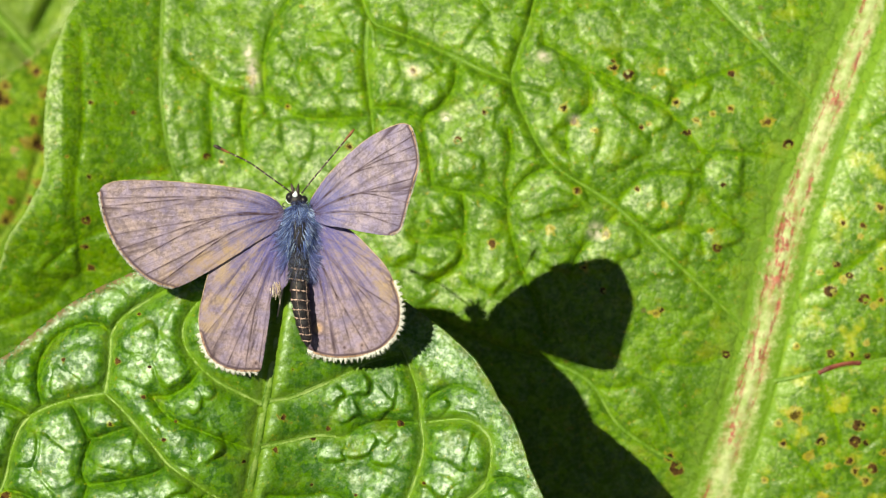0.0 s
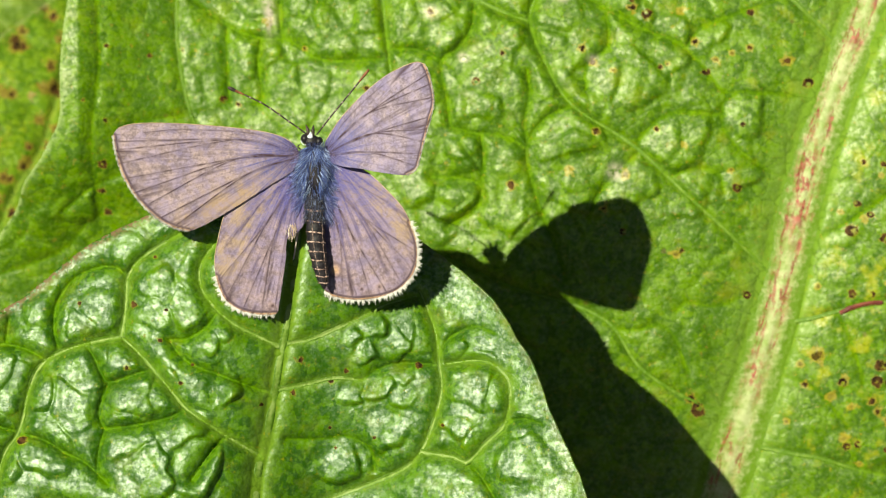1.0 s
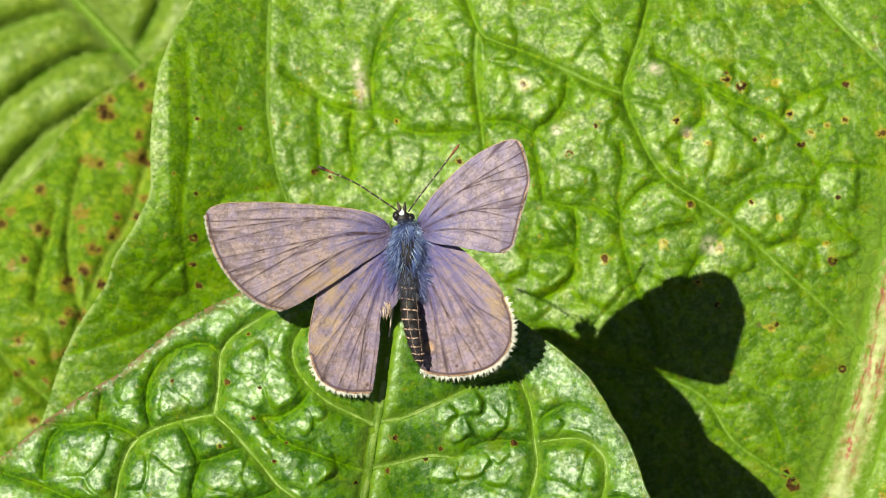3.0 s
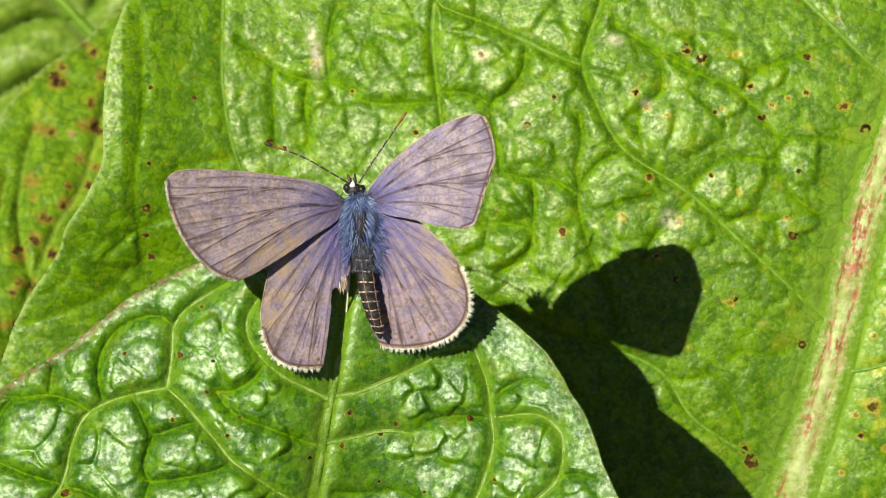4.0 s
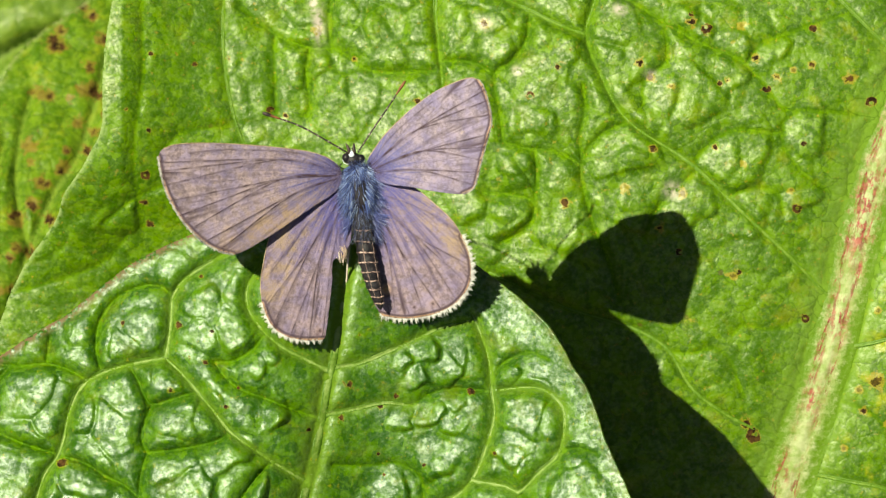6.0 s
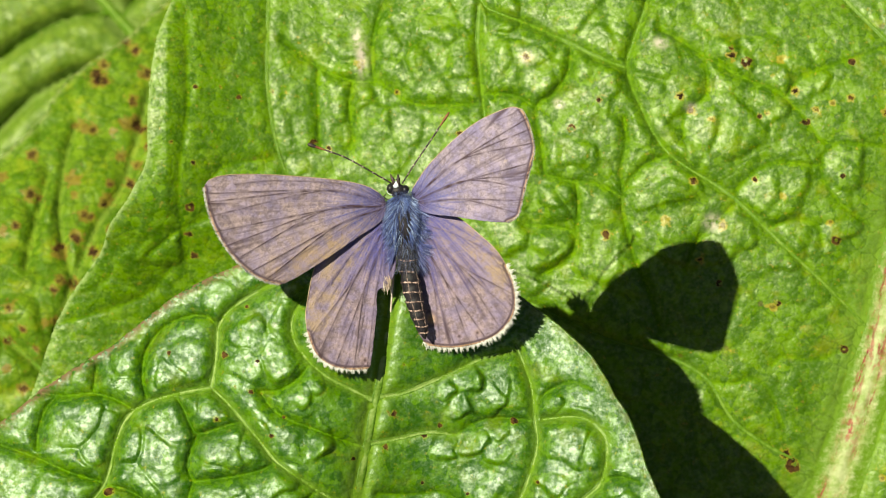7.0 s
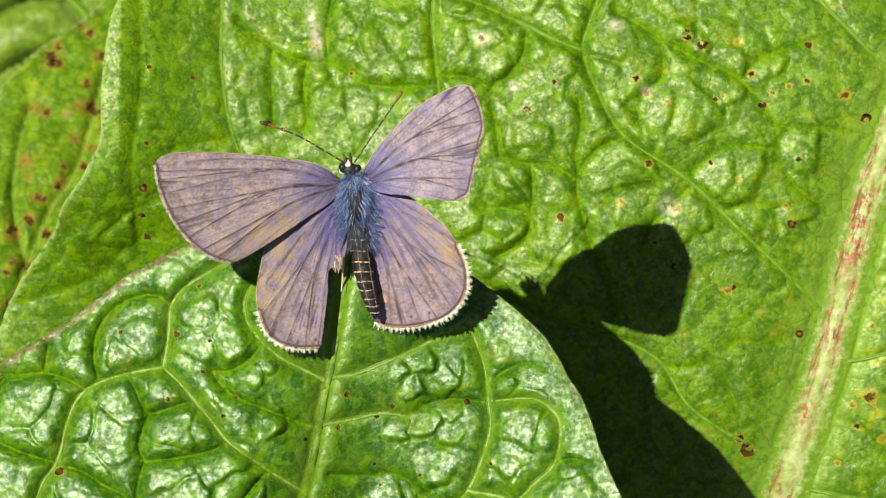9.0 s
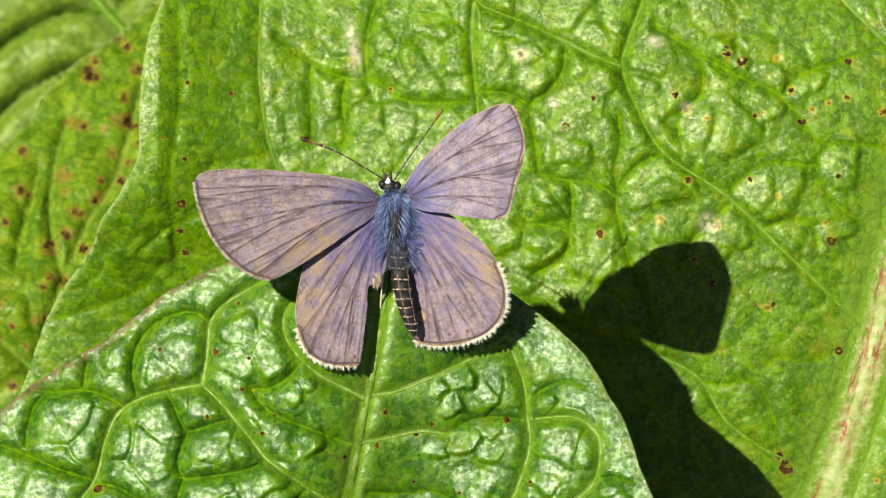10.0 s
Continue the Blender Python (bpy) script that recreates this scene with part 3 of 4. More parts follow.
    spots += [(575, 55, 9, 0.1), (870, 42, 9, 0.4), (272, 312, 8, 1), (270, 360, 6, 1), (280, 398, 6, 1), (358, 115, 5, 1), (278, 232, 4, 1), (280, 97, 4, 0.9),
              (238, 195, 4, 0.7), (520, 205, 5, 0.6), (494, 196, 7, 1), (755, 180, 6, 0.7), (1165, 135, 7, 0.4), (1202, 150, 6, 0.3), (1548, 275, 9, 0.5), (640, 105, 5, 0.5)]
    spots += [(1632, 445, 14, 2), (1694, 460, 10, 1), (1632, 560, 9, 2), (1568, 545, 7, 0.3), (1612, 720, 10, 2), (1682, 690, 13, 2), (1675, 720, 12, 2), (1566, 670, 15, 0.4),
              (1590, 745, 9, 0.2), (1545, 722, 7, 0.6), (1655, 320, 7, 0.6), (1690, 325, 6, 0.8), (1705, 770, 10, 2), (1510, 790, 7, 0.3), (1535, 685, 8, 0.3), (1695, 790, 9, 0.4)]

    rng = np.random.default_rng(12)
    spots += [(rng.uniform(1600, 1760), rng.uniform(280, 900), rng.uniform(5, 9), rng.choice([0.2, 0.5, 2])) for _ in range(30)]
    spots += [(rng.uniform(1180, 1480), rng.uniform(20, 480), rng.uniform(5, 8), rng.choice([0.3, 0.6, 2])) for _ in range(12)]

    spots = [(x, y, r * 1.15, 2) if burnt == 1 and r >= 7 else (x, y, r, burnt) for x, y, r, burnt in spots]

    def tired(p):
        line = curve_through(rib, 60)
        over = np.interp(p[:, 1], line[::-1, 1], line[::-1, 0])
        return np.clip((p[:, 0] - over) / 60 + 0.3, 0, 1) + 0.45 * np.clip((p[:, 0] - 1150) / 300, 0, 1)

    blush = [(1536, 392, 40), (1548, 345, 30), (1450, 700, 18), (1500, 560, 22), (1555, 310, 18), (1640, 90, 16), (1400, 830, 14)]
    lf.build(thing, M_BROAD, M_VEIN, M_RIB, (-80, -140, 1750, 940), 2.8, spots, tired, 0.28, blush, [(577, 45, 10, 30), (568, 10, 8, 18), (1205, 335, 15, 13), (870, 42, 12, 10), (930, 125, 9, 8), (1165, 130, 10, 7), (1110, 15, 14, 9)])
    scar = curve_through([(1608, 594), (1630, 585), (1660, 578), (1686, 576)], 5)
    lf.strip("scar", scar, 10, 0.2, 0.22, M_SCAR, thing, "dark red scar along a vein")
    petiole(thing, TILT @ Vector(spot_on(1180, 1890, -45)), (0.01, -0.07, 0.18), (0.0, -0.03, -0.012), M_STALK)


def near_leaf():
    thing = leaf_thing("puckered_leaf", "deep green glossy puckered leaf with pale veins and brown margin")
    rib = [(560, 1950), (545, 1500), (545, 1100), (557, 900), (575, 820), (590, 740), (600, 680), (611, 630), (622, 560), (634, 480), (640, 380)]
    outline = [(-300, 890), (-120, 742), (0, 647), (60, 605), (130, 562), (200, 508), (260, 463), (345, 421), (420, 390), (500, 372), (580, 358), (640, 350), (700, 368),
               (770, 408), (840, 452), (905, 500), (960, 545), (1000, 590), (1030, 640), (1060, 690), (1090, 770), (1110, 820), (1140, 882), (1165, 960), (1185, 1100),
               (1150, 1400), (1000, 1700), (780, 1900), (560, 1960), (320, 1900), (20, 1680), (-240, 1400), (-370, 1150), (-390, 1000)]
    main = [
        [(558, 850), (500, 815), (455, 785), (425, 762), (400, 730), (370, 695), (340, 660), (312, 634)],
        [(312, 634), (318, 600), (322, 560), (325, 525), (345, 495), (390, 465), (425, 445)],
        [(312, 634), (270, 641), (215, 655), (175, 675), (155, 700), (140, 740), (132, 780), (120, 812), (100, 840), (85, 885), (70, 940), (60, 1020)],
        [(600, 655), (560, 635), (520, 615), (490, 590), (465, 560), (455, 530), (460, 500), (485, 465)],
    ]
    main += [
        [(580, 960), (640, 945), (714, 921), (814, 883), (854, 848), (879, 793), (894, 733), (889, 683), (884, 633), (869, 588), (855, 555)],
        [(606, 650), (660, 640), (720, 615), (760, 596), (800, 578), (850, 565)],
        [(597, 732), (650, 722), (700, 712), (750, 716)],
        [(854, 848), (914, 858), (939, 868), (974, 833), (1009, 798), (1019, 733), (999, 698), (964, 683), (904, 688)],
        [(545, 1080), (430, 1010), (300, 960), (170, 930)], [(550, 1150), (700, 1080), (880, 1020), (1000, 990)],
    ]
    side = [
        [(588, 740), (545, 726), (490, 705), (450, 690), (420, 670), (400, 640)],
        [(125, 806), (60, 786), (0, 760), (-70, 735)], [(125, 808), (170, 820), (210, 845), (245, 862), (285, 900)],
        [(425, 768), (400, 782), (340, 795), (282, 802)], [(282, 802), (272, 835), (266, 880)],
        [(200, 657), (190, 620), (196, 570), (225, 530), (262, 510), (300, 506), (325, 525)],
        [(249, 650), (265, 675), (275, 700), (290, 717), (340, 702), (375, 692)], [(290, 717), (276, 750), (271, 777), (282, 802)],
    ]
    side += [
        [(175, 675), (140, 655), (100, 645), (50, 650), (10, 645)], [(102, 645), (108, 600)],
        [(500, 818), (470, 850), (440, 895)], 
        [(750, 716), (790, 692), (830, 686), (880, 690)],
        [(610, 822), (674, 822), (724, 818), (764, 845), (770, 880)], 
        [(939, 868), (964, 893), (990, 935)], [(889, 683), (898, 655), (914, 638), (954, 621), (990, 634)],
        [(400, 640), (430, 640), (465, 620), (488, 592)],
        [(1000, 800), (1040, 790), (1075, 800)], 
        [(2, 744), (5, 712), (18, 672), (40, 648)],
    ]
    veins = [(line, 12, 0.6) for line in main] + [(line, 4, 0.4) for line in side]

    def base(x, y, border):
        h = 22.9 + 0.0072 * (np.clip(y, 300, 1100) - 600) * (1 - 2.2 * np.exp(-(((x - 660) / 170) ** 2)))
        for lag in (-60, -20, 20, 60):  # each half of the blade arches away from the rib
            h += 0.25 * np.interp(x + lag, [-400, 510, 600, 740, 880, 1150], [-8.0, 1.5, 0.8, -0.9, -1.1, 2.6])
        h += np.where(x < 620, 0.5, 0.33) * np.tanh((x - 620) / 120) * np.exp(-border / 45) - 2.0 * np.exp(-(((x - 640) / 160) ** 2) - ((y - 350) / 130) ** 2)
        h += 0.5 * np.exp(-(((x - 780) / 250) ** 2) - ((y - 660) / 200) ** 2)
        away = np.clip((y - 900) / 1000, 0, 2)
        return h - 6 * away**1.5

    left_humps = [(282, 584, 25), (238, 614, 18), (378, 545, 22), (373, 592, 20), (440, 585, 26), (456, 515, 22), (486, 614, 20), (466, 640, 19), (310, 685, 27),
                  (245, 690, 36), (340, 742, 36), (380, 735, 26), (225, 762, 32), (500, 725, 22), (325, 478, 24), (78, 690, 38), (130, 730, 34), (160, 648, 24), (172, 836, 34),
                  (60, 835, 46), (330, 816, 36), (408, 812, 36), (360, 870, 36), (440, 870, 34), (92, 628, 22), (178, 590, 26)]
    right_humps = [(770, 614, 21), (733, 630, 13), (752, 662, 19), (804, 655, 23), (831, 630, 11), (783, 725, 21), (829, 715, 14), (822, 747, 17), (732, 742, 16), (910, 662, 19),
                   (944, 720, 38), (1002, 745, 22), (925, 790, 28), (960, 830, 22), (790, 808, 28), (1040, 860, 34), (1030, 800, 22), (700, 860, 30)]
    lf = Leaf(outline, base, (rib, 26, 0.28), veins, 0.5, 60, 0.09, 23, 11.0, 1.2, 0.25, [(x, y, r * 1.15) for x, y, r in left_humps] + right_humps, lambda x, y: 1 - 0.75 * np.maximum(np.exp(-(((x - 685) / 80) ** 2)), np.exp(-(((x - 740) / 130) ** 2) - ((y - 530) / 60) ** 2)) - 0.8 * np.exp(-((np.abs((x - 885) * 0.828 - (y - 480) * 0.56) / 42) ** 4)) / (1 + np.exp((840 - x) / 15)))
    spots = [(638, 679, 7, 1), (623, 738, 6.5, 1), (853, 690, 6, 1), (335, 575, 6, 1), (395, 587, 4, 1), (383, 642, 4.5, 1), (420, 720, 4.5, 1), (442, 687, 3.5, 1),
             (693, 717, 5, 1), (690, 802, 4, 1), (770, 822, 4.5, 1), (700, 838, 3.5, 1), (237, 573, 4.5, 1), (567, 760, 4, 1), (130, 820, 9, 0.8), (322, 690, 6, 0.5),
             (720, 700, 4, 1), (575, 812, 5, 0.4), (376, 490, 4, 0.7), (895, 800, 4, 0.8)]
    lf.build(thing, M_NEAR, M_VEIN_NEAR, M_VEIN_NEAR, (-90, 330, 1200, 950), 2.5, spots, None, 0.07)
    petiole(thing, TILT @ Vector(spot_on(560, 1950, 17.5)), (-0.02, -0.09, 0.2), (-0.03, -0.02, -0.012), M_STALK)


def back_leaf():
    thing = leaf_thing("spotted_leaf", "tired green leaf covered in brown rust spots, out of focus")
    outline = [(300, -110), (240, -65), (190, -25), (160, 5), (110, 40), (75, 65), (30, 110), (8, 150), (-40, 200), (-130, 270), (-300, 430), (-420, 700), (-380, 1050), (-150, 1300),
               (150, 1350), (430, 1150), (560, 800), (600, 350), (540, 40), (420, -100)]
    rib = [(100, 1330), (110, 1000), (150, 700), (230, 400), (300, 150), (340, -60)]
    veins = [([(10, 620), (40, 520), (75, 420), (110, 340), (150, 280), (175, 200), (200, 100)], 9, 0.6), ([(95, 520), (60, 430), (40, 330), (50, 230), (70, 160)], 7, 0.5),
             ([(150, 690), (60, 640), (-40, 560), (-120, 470)], 8, 0.5), ([(110, 480), (135, 420), (150, 330), (200, 260)], 7, 0.5), ([(-20, 420), (0, 330), (20, 250)], 6, 0.5)]

    def base(x, y, border):
        return -48.0 - 1.5 * np.exp(-border / 40) + 0.034 * np.clip(y, -100, 500)

    lf = Leaf(outline, base, (rib, 20, 0.6), veins, 0.5, 80, 0.5, 37)
    rng = np.random.default_rng(5)
    spots = [(98, 391, 11, 0.9), (185, 172, 11, 0.6), (105, 75, 12, 0.6), (155, 15, 10, 0.8), (130, 270, 9, 0.5), (40, 385, 10, 0.6), (118, 85, 10, 0.5), (95, 330, 8, 0.4)]
    spots += [(rng.uniform(-80, 210), rng.uniform(20, 640), rng.uniform(6, 13), rng.choice([0.2, 0.4, 0.6])) for _ in range(70)]
    lf.build(thing, M_BACK, M_VEIN, M_VEIN, (-110, -140, 330, 700), 5.0, spots, lambda p: 0.45 + 0 * p[:, 0], 0.4)
    petiole(thing, TILT @ Vector(spot_on(100, 1320, -32)), (-0.05, -0.05, 0.15), (-0.07, -0.0, -0.012), M_STALK)


def far_leaf():
    thing = leaf_thing("shaded_leaf", "blurred pale green leaf with glossy folds behind the others")
    outline = [(-500, 200), (-420, -200), (-150, -480), (250, -600), (650, -500), (800, -200), (700, 200), (400, 420), (0, 520), (-350, 450)]
    rib = [(500, 380), (300, 150), (120, -50), (-50, -230), (-250, -420)]
    veins = [([(240, 80), (130, 60), (30, 90), (-60, 160), (-130, 260)], 10, 2.2), ([(140, -40), (40, -20), (-60, 40), (-150, 130)], 10, 2.2), ([(60, -110), (-40, -90), (-160, -40)], 9, 2.0),
             ([(150, -30), (200, -120), (220, -250)], 9, 2.0), ([(240, 90), (300, -20), (360, -150)], 9, 2.0)]

    def base(x, y, border):
        return -90.0 - 2.0 * np.exp(-border / 50)

    lf = Leaf(outline, base, (rib, 26, 1.0), [(a, b, c * 0.4) for a, b, c in veins], 1.3, 120, 0.5, 51)
    lf.build(thing, M_DEEP, M_VEIN, M_VEIN, (-140, -200, 320, 330), 7.0, (), None, 0.6)
    petiole(thing, TILT @ Vector(spot_on(510, 385, -90)), (0.02, 0.02, 0.15), (0.02, 0.05, -0.012), M_STALK)


# ---- butterfly ----
# Its own space: millimetres from the thorax, x to its spread wings, y to the head, z off the leaf.
def wing_shape(points, hinge, tilt):
    """Outline points (0.0483 mm units, origin 700, 372) laid flat round the hinge."""
    p = (np.array(points, float) - (700, 372)) * (0.0483, -0.0483) - hinge
    return p / (math.cos(radians(tilt)), 1.0)


M_FORE = wing_material("forewing_scales", (0.298, 0.236, 0.250), (0.070, 0.080, 0.28), (0.34, 0.23, 0.13))
M_FORE_PALE = wing_material("pale_forewing_scales", (0.248, 0.208, 0.255), (0.075, 0.090, 0.32), (0.33, 0.225, 0.14))
M_HIND = wing_material("hindwing_scales", (0.255, 0.197, 0.222), (0.070, 0.072, 0.29), (0.37, 0.265, 0.16))
M_FRINGE = plain_material("fringe_hair", (0.46, 0.46, 0.44), (0.70, 0.71, 0.66), 900, 0.7)
M_FRINGE_FORE = plain_material("forewing_fringe", (0.20, 0.18, 0.18), (0.44, 0.43, 0.40), 900, 0.7)
M_COSTA = plain_material("cream_edge", (0.26, 0.18, 0.11), (0.44, 0.34, 0.22), 900, 0.6)
M_BODY = plain_material("dark_body", (0.005, 0.005, 0.008), (0.018, 0.014, 0.018), 1500, 0.6, 0.00006)
M_RING = plain_material("pale_ring", (0.05, 0.03, 0.03), (0.60, 0.42, 0.36), 3800, 0.7)
M_PALEBODY = plain_material("pale_abdomen_scales", (0.04, 0.028, 0.028), (0.33, 0.23, 0.20), 3600, 0.7, 0.00008)
M_EYE = plain_material("black_eye", (0.008, 0.008, 0.010), (0.02, 0.018, 0.02), 900, 0.4, 0.00001, 0.3)
M_WHITE = plain_material("white_scales", (0.40, 0.48, 0.56), (0.66, 0.72, 0.76), 1500, 0.7)
M_SHAFT = plain_material("antenna_shaft", (0.02, 0.016, 0.014), (0.06, 0.04, 0.035), 1800, 0.6)
M_CLUB = plain_material("rust_club", (0.12, 0.04, 0.015), (0.26, 0.10, 0.04), 1500, 0.6)
M_LEG = plain_material("pale_leg", (0.16, 0.13, 0.11), (0.28, 0.24, 0.20), 1500, 0.6)
M_TUFT = plain_material("cream_tuft", (0.46, 0.34, 0.26), (0.70, 0.62, 0.54), 1500, 0.7)


def fur_material(name, a, b, c):
    n = Nodes(name)
    pick = n.add("ShaderNodeNewGeometry").outputs["Random Per Island"]
    colour = n.mix(n.span(pick, 0.35, 0.75), a, b)
    colour = n.mix(n.span(pick, 0.80, 0.96), colour, c)
    return n.done(colour, 0.55, None, 0.3, 0.2)


M_FUR = fur_material("blue_fur", (0.012, 0.024, 0.11), (0.08, 0.15, 0.44), (0.40, 0.52, 0.75))
M_WAIST = fur_material("waist_fur", (0.008, 0.009, 0.018), (0.025, 0.035, 0.10), (0.16, 0.22, 0.40))
M_DARKFUR = fur_material("violet_fur", (0.045, 0.06, 0.21), (0.13, 0.16, 0.46), (0.36, 0.44, 0.68))


def strands(name, roots, ways, lengths, width, material, parent, label="", sag=0.0):
    """Many fine tapered hairs, each a bent blade of three facets."""
    verts, faces = [], []
    for p, d, size in zip(roots, ways, lengths):
        d = Vector(d).normalized()
        e = d.cross(Vector((random.uniform(-1, 1), random.uniform(-1, 1), random.uniform(-0.4, 1)))).normalized()
        f = d.cross(e)
        n = len(verts)
        p = Vector(p)
        for t, w in ((0, 1.0), (0.5, 0.8), (1.0, 0.16)):
            q = p + d * size * t + Vector((0, 0, -sag * size * t * t))
            verts += [(q + e * width * w) * 0.001, (q + (f * 0.87 - e * 0.5) * width * w) * 0.001, (q - (f * 0.87 + e * 0.5) * width * w) * 0.001]
        for k in (0, 3):
            for j in range(3):
                faces.append((n + k + j, n + k + (j + 1) % 3, n + k + 3 + (j + 1) % 3, n + k + 3 + j))
    return piece(name, mesh_of(name, [tuple(v) for v in verts], faces, material), parent, label)


def tube(name, line, radii, material, parent, label="", n=10, squash=1.0):
    """A round, tapering tube along points in millimetres."""
    bm = bmesh.new()
    pts = [Vector(p) * 0.001 for p in line]
    rings = []
    for k, p in enumerate(pts):
        d = (pts[min(k + 1, len(pts) - 1)] - pts[max(k - 1, 0)]).normalized()
        e = d.cross(Vector((0.05, 0.1, 1))).normalized()
        f = e.cross(d)
        r = radii[k] * 0.001
        rings.append([bm.verts.new(p + e * r * math.cos(u) + f * r * squash * math.sin(u)) for u in (2 * math.pi * j / n for j in range(n))])
    for lo, hi in zip(rings[:-1], rings[1:]):
        for j in range(n):
            bm.faces.new((lo[j], lo[(j + 1) % n], hi[(j + 1) % n], hi[j]))
    bm.faces.new(rings[0][::-1]), bm.faces.new(rings[-1])
    bmesh.ops.recalc_face_normals(bm, faces=bm.faces)
    return part(name, bm, material, parent, label)


def smooth_line(points, count):
    """Points in space, resampled evenly along a smooth line."""
    p = np.array(points, float)
    xy = curve_through(p[:, :2], np.linalg.norm(np.diff(p[:, :2], axis=0), axis=1).sum() / count * 0.999)
    run = np.r_[0, np.cumsum(np.linalg.norm(np.diff(p[:, :2], axis=0), axis=1))]
    at = np.linspace(0, run[-1], len(xy))
    return np.c_[xy, np.interp(at, run, p[:, 2])]


def ellipsoid(name, centre, radii, material, parent, label="", turn=0.0):
    bm = bmesh.new()
    bmesh.ops.create_uvsphere(bm, u_segments=24, v_segments=16, radius=0.001)
    bm.transform(Matrix.Translation(Vector(centre) * 0.001) @ Matrix.Rotation(radians(turn), 4, "Z") @ Matrix.Diagonal((*radii, 1)))
    return part(name, bm, material, parent, label)


def wing(name, thing, outline, hinge, tilt, veins, material, fringe, costa, seed, droop, label, ochre_band=None, hair=8.0, dusting=3.4, dip=0.0, marks=()):
    """One wing, hinged at its root: a scaly membrane with raised dark veins, a cream leading edge and a hairy fringe."""
    flat = wing_shape(outline, hinge, tilt)
    ring = curve_through(flat, 0.12, True)[:-1]
    ring += 0.018 * np.stack([ripple(ring, 0.35, seed), ripple(ring, 0.35, seed + 1)], -1)
    lo, hi = ring.min(0), ring.max(0)
    pts, quads = cut_sheet(ring, np.arange(lo[0] - 0.1, hi[0] + 0.2, 0.075), np.arange(lo[1] - 0.1, hi[1] + 0.2, 0.075))
    border = reach(pts, np.vstack([ring, ring[:1]]), 1.2)[0]
    span = np.linalg.norm(pts, axis=1).max()
    away = np.linalg.norm(pts, axis=1) / span
    dark, pleat = np.zeros(len(pts)), np.zeros(len(pts))
    for line, strength in veins:
        path = curve_through(wing_shape(line, hinge, tilt), 0.25)
        d = reach(pts, path, 0.9)[0]
        worn = 0.75 + 0.45 * ripple(pts, 0.6, seed + 7)
        dark = np.maximum(dark, strength * worn * (1.1 if material is M_HIND else 1.4) * np.exp(-((d / 0.06) ** 2)))
        dark = np.maximum(dark, 0.12 * strength * np.exp(-((d / 0.24) ** 2)))
        pleat = np.maximum(pleat, np.exp(-((d / 0.3) ** 2)))
    # fine streaks between the veins
    turn = np.arctan2(pts[:, 1], pts[:, 0])
    streak = ripple(np.c_[turn * 14, away * 2.2], 0.55, seed + 11) + 0.6 * ripple(np.c_[turn * 30, away * 3], 0.5, seed + 12)
    dark = np.maximum(dark, np.clip(streak - 0.2, 0, 1) * (0.55 * np.clip(away * 2, 0, 1) + 0.5 * np.clip(away * 2.6 - 1.5, 0, 1)))
    hairline = ripple(np.c_[turn * 60, away * 2.5], 0.5, seed + 15)
    dark = np.maximum(dark, np.clip(hairline - 0.3, 0, 1) * 0.55)
    dark = np.maximum(dark, np.clip(0.55 + 0.6 * streak, 0, 1) * np.exp(-((away / 0.13) ** 2)))
    # the dusky band along the outer margin
    rim = curve_through(wing_shape(fringe, hinge, tilt), 0.25)
    edge = reach(pts, rim, 2.0)[0]
    strokes = ripple(np.c_[turn * 46, away * 3], 0.5, seed + 13)
    dark = np.maximum(dark, np.clip(strokes * 2.2 - 0.5, 0, 0.9) * np.exp(-((edge / 0.8) ** 2)))
    dark = np.maximum(dark, 0.95 * np.exp(-(((edge - 0.24) / 0.12) ** 2)))
    dark = np.maximum(dark, 0.16 * np.exp(-((edge / 0.9) ** 2)))
    ochre = 0.0 * away
    if ochre_band is not None:
        band = curve_through(wing_shape(ochre_band, hinge, tilt), 0.3)
        ochre = np.exp(-((reach(pts, band, 3)[0] / 1.0) ** 2))
    hem = np.exp(-(((edge - 0.06) / 0.08) ** 2))
    for x, y, r, bright in marks:  # small lunules near the margin
        d = np.linalg.norm(pts - wing_shape([(x, y)], hinge, tilt)[0], axis=1)
        hem = np.maximum(hem, bright * np.exp(-((d / r) ** 2)))
        dark = np.maximum(dark, np.exp(-((d / (r * 0.55)) ** 2)) if bright < 0.5 else 0.6 * np.exp(-((np.abs(d - r * 1.5) / (r * 0.4)) ** 2)))
    ochre = np.clip(0.75 * ochre + 0.06 * np.clip(ripple(pts, 1.3, seed + 3), 0, 1), 0, 1)
    root = np.clip(1.18 + 0.35 * streak + 0.3 * hairline - away * dusting, 0, 1) ** 0.9 + 0.2 * np.clip(ripple(pts, 2.0, seed + 4), 0, 1)
    sink = lambda q: -droop * (np.linalg.norm(q, axis=1) / span) ** 2 - dip * np.clip(-q[:, 1] / 11, 0, 1.3) ** 1.5
    lean = (1 if hinge[0] > 0 else -1) * math.tan(radians(tilt)) * dip  # the dip leaves the outline from above as it is
    slip = lambda q: np.c_[q[:, 0] - lean * np.clip(-q[:, 1] / 11, 0, 1.3) ** 1.5, q[:, 1]]
    if dip:  # blue hair scales along the inner margin
        root = np.maximum(root, 0.8 * np.exp(-((pts[:, 0] - 0.3 * np.sign(hinge[0])) / 1.4) ** 2) * np.clip(1.1 + pts[:, 1] / 11, 0.2, 1) * (0.8 + 0.3 * hairline))
    z = 0.05 * pleat + sink(pts) + 0.10 * ripple(pts, 2.4, seed + 2) * away + 0.012 * ripple(pts, 0.25, seed + 5)
    verts = np.c_[slip(pts), z] * 0.001
